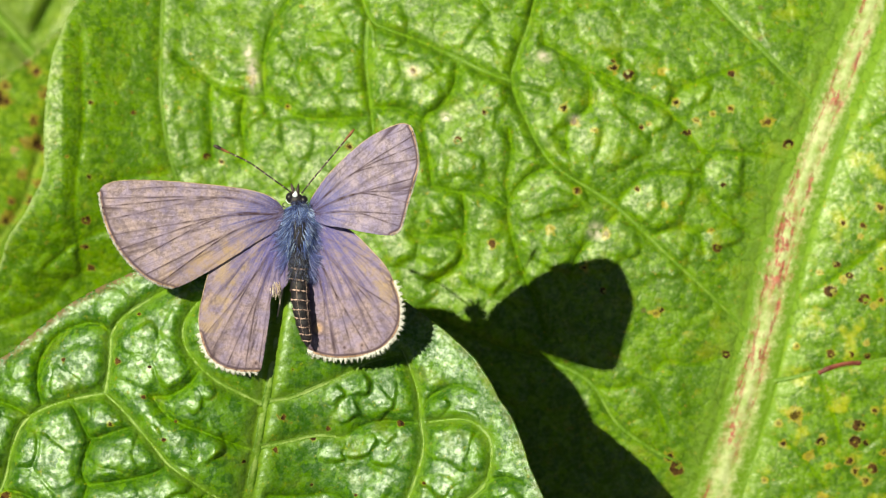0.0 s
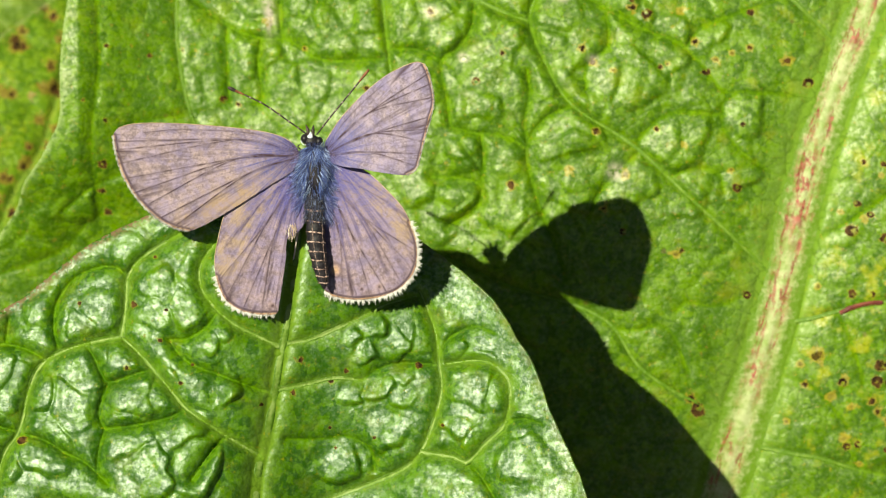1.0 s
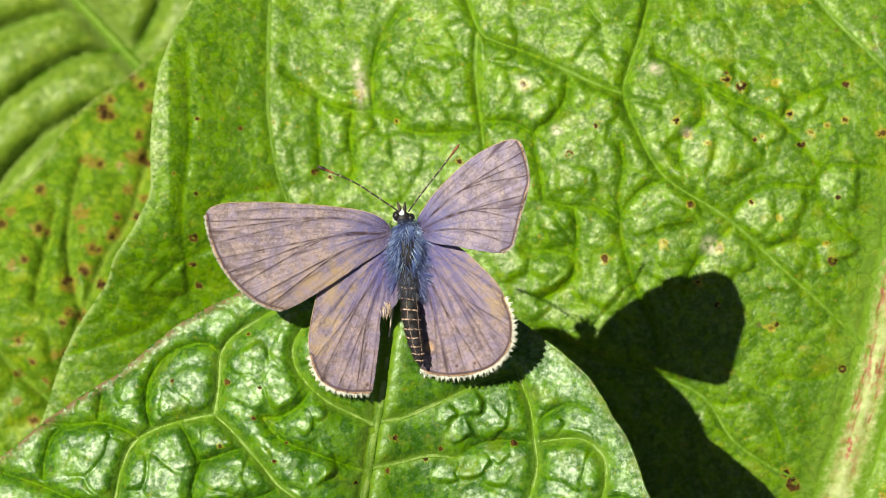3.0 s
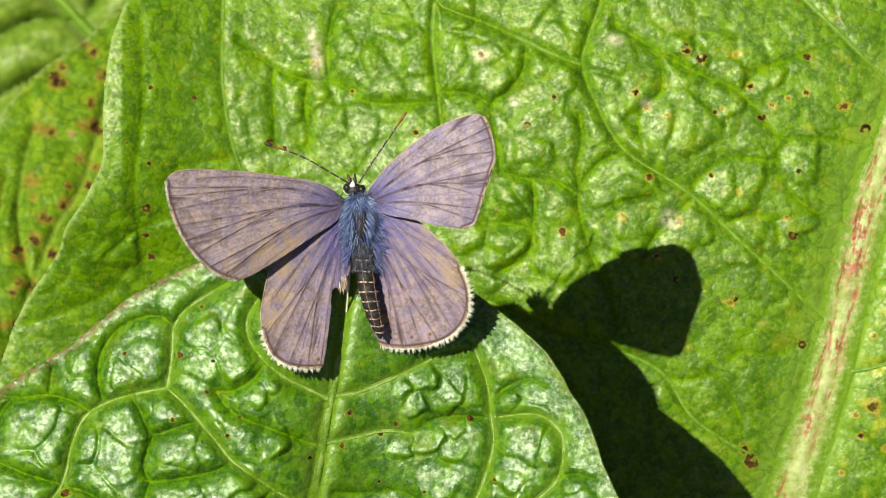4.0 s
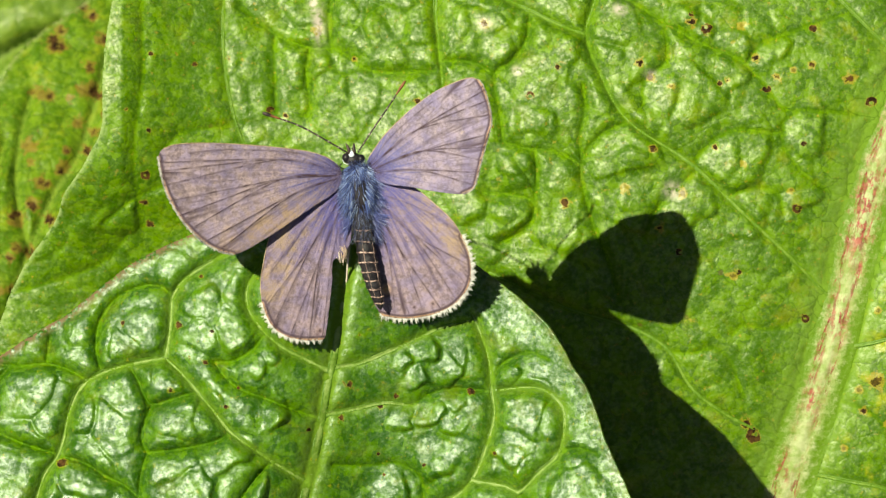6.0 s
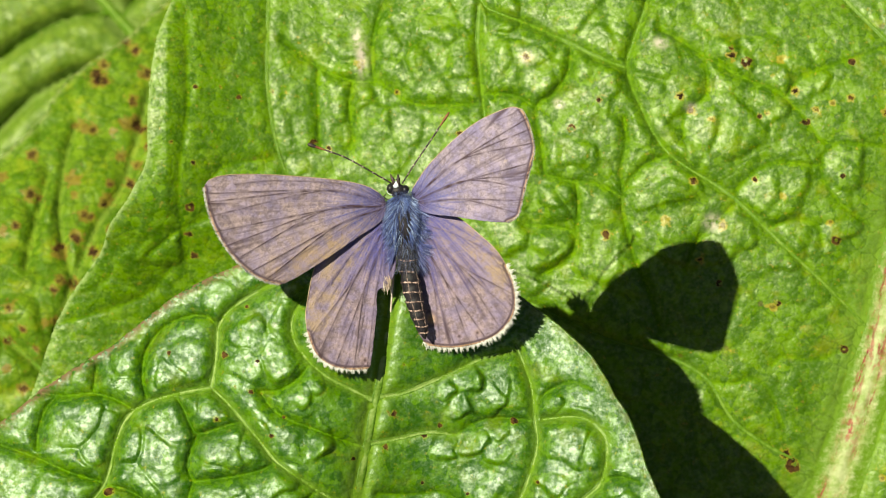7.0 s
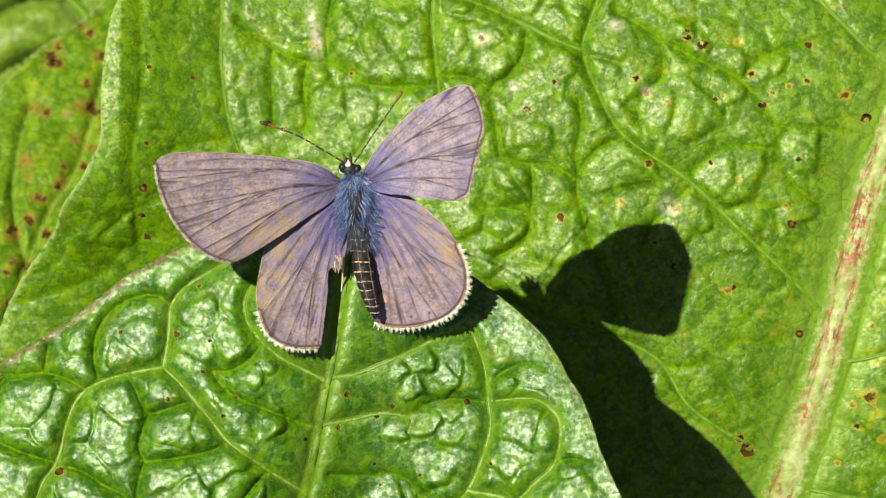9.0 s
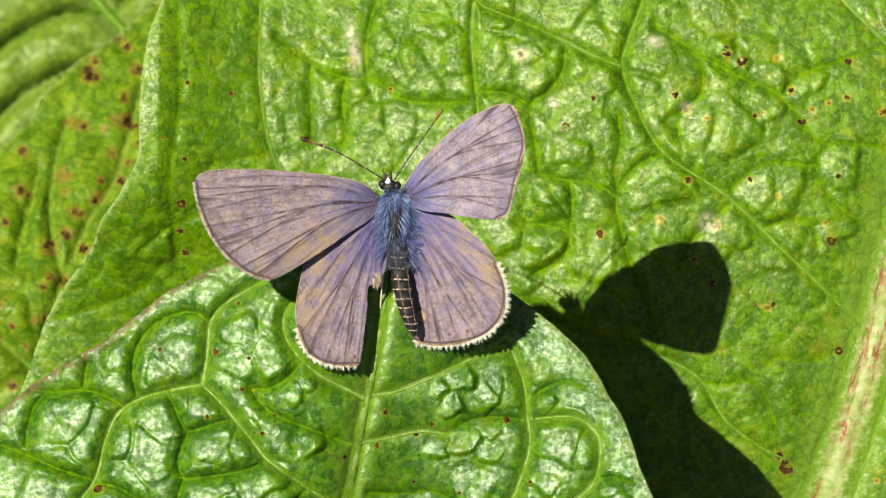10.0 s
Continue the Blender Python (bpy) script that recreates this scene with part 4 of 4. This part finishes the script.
    ob = piece(name, mesh_of(name, verts, quads, material, {"dark": np.clip(dark, 0, 1), "root": np.clip(root, 0, 1), "ochre": ochre, "hem": hem}), thing, label)
    thick = ob.modifiers.new("thickness", "SOLIDIFY")
    thick.thickness, thick.offset = 0.00003, -1.0
    # fringe hairs stand out from the margin
    line = curve_through(wing_shape(fringe, hinge, tilt), 0.045)
    way = np.gradient(line, axis=0)
    out = np.stack([way[:, 1], -way[:, 0]], -1)
    out /= np.linalg.norm(out, axis=1, keepdims=True) + 1e-9
    if (out * (line - pts.mean(0))).sum() < 0:
        out = -out
    tuft = 0.72 + (0.3 if material is M_HIND else 0.1) * np.sin(np.arange(len(line)) * 0.045 / 0.5 * 2 * math.pi + 2.0 * ripple(line, 0.6, seed + 8))
    roots, ways, sizes = [], [], []
    for p, o, zz, s in zip(slip(line), out, sink(line), tuft):
        for _ in range(3):
            if random.random() < 0.25:
                continue
            j = random.uniform(-0.3, 0.3)
            roots.append((p[0] - o[0] * 0.06, p[1] - o[1] * 0.06, zz + random.uniform(-0.03, 0.03)))
            ways.append((o[0] - o[1] * j, o[1] + o[0] * j, random.uniform(-0.25, 0.15)))
            sizes.append(hair * 0.0483 * s * random.uniform(0.5, 1.15))
    strands("fringe", roots, ways, sizes, 0.045, M_FRINGE if material is M_HIND else M_FRINGE_FORE, ob, "whitish hair fringe")
    line = curve_through(wing_shape(costa, hinge, tilt), 0.25)
    tube("leading_edge", np.c_[slip(line), sink(line) + 0.02], [0.038] * len(line), M_COSTA, ob, "cream leading edge")
    ob.location = (hinge[0] * 0.001, hinge[1] * 0.001, 0)
    return ob


def fan(root, via, ends, strength):
    return [([root, via, end], strength) for end in ends]


HINGE_L, HINGE_R = (-1.5, 1.0), (1.0, 1.0)
LIFT = {"left_forewing": 0.5, "right_forewing": 0.5, "left_hindwing": 0.32, "right_hindwing": 0.25}


def butterfly():
    thing = new("butterfly")
    tagged(thing, "lilac-brown and blue butterfly with spread worn wings resting on a leaf", "butterfly")
    wings = {}
    fore_l = [(668, 352), (656, 334), (636, 323), (600, 314), (540, 307), (470, 302), (410, 301), (375, 304), (356, 311), (347, 325), (350, 345), (356, 370), (366, 398),
              (384, 430), (405, 456), (430, 478), (455, 491), (478, 497), (500, 489), (525, 475), (555, 456), (582, 438), (620, 412), (660, 384)]
    vl = fan((664, 352), (560, 330), [(352, 350), (350, 335), (358, 375)], 0.75) + fan((664, 358), (560, 365), [(368, 402), (384, 428), (402, 452)], 0.8)
    vl += fan((664, 362), (580, 392), [(426, 475), (452, 490)], 0.9) + [([(664, 350), (600, 320), (480, 312), (400, 318)], 0.6)]
    wings["left_forewing"] = wing("left_forewing", thing, fore_l, HINGE_L, 18, vl, M_FORE, fore_l[9:18], fore_l[1:9], 61, 0.2, "lilac-brown forewing with dark veins",
                                  [(640, 388), (580, 425), (490, 478)], 6.0)
    fore_r = [(716, 346), (717, 326), (743, 288), (780, 250), (823, 215), (861, 195), (889, 186), (905, 190), (914, 205), (922, 231), (927, 259), (922, 287), (912, 325),
              (903, 363), (897, 380), (879, 390), (832, 386), (785, 378), (747, 373), (722, 362)]
    vr = fan((718, 345), (800, 278), [(920, 225), (925, 250), (915, 207)], 0.75) + fan((718, 350), (810, 315), [(922, 285), (917, 308), (912, 330)], 0.8)
    vr += fan((718, 355), (800, 348), [(905, 352), (899, 374)], 0.8) + [([(718, 340), (760, 285), (830, 226), (895, 196)], 0.5)]
    wings["right_forewing"] = wing("right_forewing", thing, fore_r, HINGE_R, 30, vr, M_FORE_PALE, fore_r[7:16], fore_r[1:8], 71, 0.2, "lilac-brown forewing with dark veins", None, 4.5)
    hind_l = [(676, 356), (634, 384), (596, 402), (572, 421), (549, 446), (537, 477), (529, 515), (524, 550), (527, 582), (535, 606), (547, 626), (568, 641), (597, 648), (634, 647),
              (640, 630), (645, 590), (650, 545), (652, 510), (668, 500), (684, 470), (682, 400)]
    hl = fan((672, 385), (615, 480), [(531, 590), (545, 622)], 0.9) + fan((674, 395), (630, 500), [(575, 642), (608, 647)], 0.9)
    hl += fan((676, 400), (650, 500), [(632, 640)], 0.6) + [([(672, 382), (600, 450), (540, 530)], 0.55)]
    wings["left_hindwing"] = wing("left_hindwing", thing, hind_l, HINGE_L, 13, hl, M_HIND, hind_l[8:14], hind_l[1:9], 81, 0.25, "lilac hindwing with ochre fold and white fringe",
                                  [(660, 400), (600, 440), (562, 500), (545, 560)], 10.0, 2.0, 0.15, [(628, 632, 0.35, 0.2)])
    hind_r = [(712, 372), (728, 362), (761, 364), (801, 384), (832, 410), (861, 438), (879, 467), (892, 500), (895, 533), (886, 563), (862, 590), (828, 605), (783, 612), (748, 609),
              (723, 600), (719, 540), (717, 467), (719, 424)]
    hr = fan((722, 395), (790, 460), [(893, 520), (888, 550), (868, 580)], 0.85) + fan((722, 405), (770, 490), [(840, 595), (810, 602)], 0.9)
    hr += fan((724, 415), (750, 500), [(785, 604), (760, 602)], 0.8) + [([(724, 388), (790, 410), (850, 445), (884, 500)], 0.5)]
    wings["right_hindwing"] = wing("right_hindwing", thing, hind_r, HINGE_R, 16, hr, M_HIND, hind_r[6:15], hind_r[1:8], 91, 0.3, "lilac hindwing with ochre patches and white fringe",
                                   [(745, 398), (800, 414), (846, 448), (866, 490)], 12.0, 1.9, 1.7, [(744, 560, 0.42, 0.9), (794, 592, 0.3, 0.2), (826, 586, 0.3, 0.2)])

    def p(x, y, z):
        return ((x - 700) * 0.0483, (372 - y) * 0.0483, z)

    # thorax, waist and head
    ellipsoid("thorax", p(699, 383, 0.05), (1.32, 2.2, 1.1), M_BODY, thing, "dark thorax under blue fur", 3)
    ellipsoid("head", p(690, 331, 0.1), (0.72, 0.62, 0.62), M_BODY, thing)
    for dx in (-1, 1):
        eye = ellipsoid("eye", p(690 + 13 * dx, 328 + 1.5 * dx, 0.2), (0.36, 0.42, 0.46), M_EYE, thing, "black eye with a white rim")
        tube("eye_rim", [p(690 + 12 * dx + 7.5 * math.cos(u), 329 + 9.0 * math.sin(u), 0.42) for u in np.linspace(0.2, 3.0, 9)], [0.03] * 9, M_WHITE, eye, "", 6)
        tube("palp", [p(688 + 3 * dx, 322, 0.45), p(686 + 5 * dx, 310, 0.55), p(684 + 7 * dx, 301, 0.5)], [0.17, 0.15, 0.04], M_SHAFT, thing, "small dark feeler by the mouth", 8)
    ellipsoid("face", p(687, 321, 0.38), (0.30, 0.38, 0.32), M_WHITE, thing, "white scaled forehead", 10)
    # abdomen, ring by ring
    spine = smooth_line([p(703, 425, 0.15), p(707, 470, 0.1), p(713, 515, 0.0), p(722, 555, -0.15), p(730, 582, -0.3), p(733, 596, -0.38)], 88)
    run = np.linspace(0, 1, len(spine))
    girth = np.interp(run, [0, 0.12, 0.45, 0.75, 0.92, 1], [0.74, 0.82, 0.80, 0.66, 0.43, 0.1]) * (1 + 0.05 * np.cos(run * 8 * 2 * math.pi))
    abdomen = tube("abdomen", spine, girth, M_BODY, thing, "dark brown abdomen ringed with pale scales", 20, 0.9)
    for k, at in enumerate((0.17, 0.29, 0.40, 0.50, 0.60, 0.69, 0.78, 0.86, 0.93)):
        i = int(at * len(spine))
        c, g = spine[i], girth[i] + 0.015
        hoop = [(c[0] + g * math.cos(u), c[1] - 0.06 * math.sin(u) + 0.03 * math.sin(3 * u + k), c[2] + 0.9 * g * math.sin(u)) for u in np.linspace(0.1, 3.04, 15)]
        tube("pale_ring", hoop, [0.065 + 0.03 * math.sin(2.3 * j + 1.7 * k) for j in range(15)], M_RING, abdomen, "ring of pale pinkish scales", 6)
    for turn in (0.7, 1.9):
        line = [(spine[i][0] + (girth[i] + 0.01) * math.cos(turn), spine[i][1], spine[i][2] + 0.9 * (girth[i] + 0.01) * math.sin(turn)) for i in range(16, 80, 4)]
        tube("pale_stripe", line, [0.05 if j % 3 else 0.025 for j in range(len(line))], M_PALEBODY, abdomen, "broken stripe of pale scales", 6)
    rng = np.random.default_rng(3)
    roots, ways, sizes = [], [], []
    for _ in range(260):
        k = rng.integers(12, len(spine) - 6)
        u = rng.uniform(0, math.pi)
        g = girth[k]
        roots.append((spine[k][0] + g * math.cos(u), spine[k][1], spine[k][2] + 0.9 * g * math.sin(u)))
        ways.append((0.35 * math.cos(u) + 0.1, -1, 0.25 * math.sin(u)))
        sizes.append(rng.uniform(0.2, 0.42))
    strands("abdomen_hair", roots, ways, sizes, 0.012, M_SHAFT, abdomen)
    roots, ways, sizes = [], [], []
    for _ in range(420):  # dark blue hair over the waist
        k, u = rng.integers(0, 24), rng.uniform(0.1, math.pi - 0.1)
        g = girth[k]
        roots.append((spine[k][0] + g * math.cos(u), spine[k][1], spine[k][2] + 0.9 * g * math.sin(u)))
        ways.append((0.5 * math.cos(u) + rng.uniform(-0.3, 0.3), -1, 0.3 * math.sin(u)))
        sizes.append(rng.uniform(0.3, 0.7))
    strands("waist_hair", roots, ways, sizes, 0.024, M_WAIST, abdomen, "dark blue hair over the waist")
    # fur on the thorax, combed back and outwards over the wing roots
    roots, ways, sizes = [], [], []
    for _ in range(3200):
        u, v = rng.uniform(0.02, math.pi - 0.02), rng.uniform(-1, 1)
        x, y, z = 1.38 * math.cos(u) * math.sqrt(1 - v * v * 0.8), 2.1 * v, 1.08 * math.sin(u) * math.sqrt(1 - v * v * 0.8)
        if abs(x - 0.05) < 0.5 + 0.1 * v and v < 0.45 and rng.uniform() < 0.93:
            continue
        roots.append((x - 0.05, y - 0.52, z + 0.03))
        sway = 0.55 * math.sin(7 * u + 3 * v) + rng.uniform(-0.2, 0.2)
        ways.append((0.8 * math.cos(u) + 0.6 * sway, -0.9 + 0.5 * v + 0.4 * sway, 0.22 + 0.25 * math.sin(u)))
        sizes.append(rng.uniform(0.5, 1.25))
    strands("fur", roots, ways, sizes, 0.026, M_FUR, thing, "blue-grey fur on the thorax", 0.25)
    for side in (-1, 1):
        roots, ways, sizes = [], [], []
        for _ in range(900):
            y = rng.uniform(-3.6, 1.2)
            roots.append((side * (0.75 + 0.12 * max(0, y)) + (0.08 if y < -2 else 0), y, 0.5 - 0.1 * abs(y)))
            comb = 0.5 + 0.5 * math.sin(4.5 * y + side)
            ways.append((side * (0.5 + 0.9 * comb + rng.uniform(-0.2, 0.2)), -(0.3 + 0.8 * (1 - comb)) + rng.uniform(-0.2, 0.2), rng.uniform(0.08, 0.35)))
            sizes.append(rng.uniform(0.8, 2.4))
        strands("wing_root_hair", roots, ways, sizes, 0.022, M_DARKFUR, thing, "violet-blue hair over the wing roots", 0.2)
    roots = [p(rng.uniform(682, 716), rng.uniform(336, 346), rng.uniform(0.4, 0.85)) for _ in range(220)]
    strands("collar", roots, [(rng.uniform(-0.5, 0.5), rng.uniform(-0.4, 0.9), 0.6) for _ in roots], [rng.uniform(0.3, 0.6) for _ in roots], 0.017, M_FUR, thing, "pale blue collar")
    tuft = [p(rng.uniform(656, 672), rng.uniform(480, 500), rng.uniform(-0.1, 0.3)) for _ in range(90)]
    strands("hair_tuft", tuft, [(rng.uniform(-0.2, 0.5), -1, rng.uniform(-0.2, 0.3)) for _ in tuft], [rng.uniform(0.4, 0.9) for _ in tuft], 0.035, M_TUFT, thing, "cream hair tuft beside the abdomen")
    # antennae with ringed shafts and rust clubs
    for second_one, line in enumerate(([p(683, 320, 0.5), p(650, 300, 1.0), p(600, 271, 1.5), p(562, 256, 1.6)], [p(698, 318, 0.5), p(720, 285, 1.0), p(750, 243, 1.6), p(768, 217, 1.8)])):
        shaft = smooth_line(line, 40)
        antenna = tube("antenna", shaft, [0.065] * len(shaft), M_SHAFT, thing, "thin ringed antenna", 8)
        for k in range(6, len(shaft) - 2, 6):
            tube("antenna_ring", shaft[k : k + 2], [0.08, 0.08], M_LEG, antenna, "", 8)
        d = np.array(shaft[-1]) - np.array(shaft[-6])
        d /= np.linalg.norm(d)
        club = [np.array(shaft[-1]) + d * s for s in (-0.05, 0.25, 0.6, 1.0, 1.3, 1.42)]
        if not second_one:
            tube("antenna_tip", [np.array(shaft[-1]) + d * s for s in (0.75, 0.95, 1.25, 1.5, 1.6)], [0.08, 0.15, 0.17, 0.13, 0.04], M_SHAFT, antenna, "dark tip of the club", 10)
        tube("antenna_club", club, [0.06, 0.085, 0.115, 0.125, 0.10, 0.03], M_CLUB, antenna, "rust-brown club", 10)
    # curled tongue
    coil = [(0.32 * math.cos(u) * (1 - u / 9), 0.35 + 0.45 * math.sin(u) * (1 - u / 9) + 0.12 * u, 0.05 * u) for u in np.linspace(-1.57, 4.2, 26)]
    tongue = tube("tongue", coil, np.linspace(0.055, 0.02, 26), M_BODY, thing, "thin curled tongue", 8)
    tongue.location = [v * 0.001 for v in p(686, 318, 0.1)]
    wings["tongue"] = tongue
    # legs down to the leaf
    for side in (-1, 1):
        for y, out, back in ((0.9, 1.5, 0.8), (0.1, 1.9, 0.1), (-0.9, 1.7, -1.3)):
            knee = (side * out, y + back * 0.5, -0.35)
            foot = (side * out * 1.05, y + back, -2.3)
            if side < 0 and y < -0.5:  # one hind leg stretched out beside the abdomen
                knee, foot = p(676, 510, -0.9), p(664, 580, -2.3)
                tube("leg", smooth_line([(side * 0.5, y, -0.6), knee, p(672, 548, -1.7), foot], 14), np.linspace(0.12, 0.06, 15), M_TUFT, thing, "pale hind leg", 7)
                continue
            tube("leg", smooth_line([(side * 0.5, y, -0.6), knee, (side * out * 1.15, y + back * 0.8, -1.2), foot], 14), np.linspace(0.10, 0.045, 15)[: 15], M_LEG, thing, "", 7)
    return thing, wings


ground()
far_leaf()
back_leaf()
broad_leaf()
near_leaf()
BUTTERFLY, WINGS = butterfly()

# seconds, drift in mm (x, y), turn; sweep and lift of the left wings, of the right wings with the slide of their root; tongue
PERCH = [
    (0.0, 0.90, -0.17, -5.7, 4, -14, 2.5, 7.5, 0, 0), (1.0, 0.82, -0.19, -5.5, 4, -15, 3, 7.5, 0, 0), (2.0, 0.82, -0.23, -5.4, 4, -16, 3.3, 7.5, 0, 0),
    (2.5, 0.76, -0.19, -4.5, 4, -14, 2.5, 8, 0, 0), (2.7, 0.74, -0.20, -4.7, 4.2, -12, 2, 7.5, 0, 0), (3.5, 0.55, -0.27, -1.4, 1, 0, -3.5, -2, 0, 0.2),
    (3.8, 0.49, -0.45, -0.6, 1, 5, -8, -7, 0, 1), (4.0, 0.35, -0.15, -0.1, -2, 6, -4, -4, 0, 0), (4.4, 0.26, -0.16, 0.8, -1.5, 6, -4, -4.5, 0, 0.1),
    (4.5, 0.21, -0.35, 1.5, 0, 6, -9, -6, 0, 0.6), (4.7, 0.22, -0.42, 1.4, 0.5, 6, -8, -6, 0, 1), (4.9, 0.18, -0.13, 0.8, -1.3, 6, -3.2, -4.5, 0, 0.2),
    (5.0, 0.17, -0.10, 0.8, -1.5, 6, -2.5, -4, 0, 0), (5.5, 0.16, -0.12, 0.7, -1, 3, -2, -2, 0, 0), (7.0, 0.14, -0.06, 0.8, -0.8, 0.8, -0.5, -2.5, 0, 0),
    (7.5, 0.08, -0.08, 0.4, -0.5, 0.5, 0, -0.3, 0, 0), (8.0, 0.06, -0.06, 0.4, 0, -0.5, 0.5, -1.5, 0, 0), (8.5, 0.01, 0.0, 0.5, 0, -0.5, 0.5, -1.5, 0, 0),
    (9.0, 0.01, -0.03, 0.4, -0.4, 0.4, 0.5, 0, 0, 0), (10.0, 0.0, 0.0, 0.0, 0, 0, 0, 0, 0, 0),
]


def motions():
    """The butterfly shifts its stance and works its wings."""
    home = Vector(spot_on(652.2, 321.4, 25.2).tolist())
    walk(BUTTERFLY, [(t, TILT @ Matrix.Translation(home + Vector((x * 0.001, y * 0.001, 0))) @ pose(0, 0, 0, 0, 0, 0.6 + turn)) for t, x, y, turn, *rest in PERCH])
    for name, hinge, sign, share in (("left_forewing", HINGE_L, 1, 1.0), ("right_forewing", HINGE_R, -1, 1.0), ("left_hindwing", HINGE_L, 1, 0.7), ("right_hindwing", HINGE_R, -1, 0.4)):
        rest = {"left_forewing": 18, "right_forewing": 30, "left_hindwing": 13, "right_hindwing": 16}[name]
        rows = []
        for t, x, y, turn, sweep_l, lift_l, sweep_r, lift_r, slide, curl in PERCH:
            sweep, lift = (sweep_l, lift_l) if sign > 0 else (sweep_r, lift_r)
            slide = slide * share if sign < 0 else 0.0
            place = Matrix.Translation(((hinge[0] + slide) * 0.001, hinge[1] * 0.001, (LIFT[name] + slide) * 0.001))
            rows.append((t, place @ pose(0, 0, 0, 0, sign * (rest + lift * share), 0) @ pose(0, 0, 0, 0, 0, sweep * share)))
        walk(WINGS[name], rows)
    mouth = WINGS["tongue"].location.copy()
    walk(WINGS["tongue"], [(t, Matrix.Translation(mouth) @ pose(0, 0, 0, -70 + 75 * curl, 0, 0)) for t, *rest, curl in PERCH])


motions()
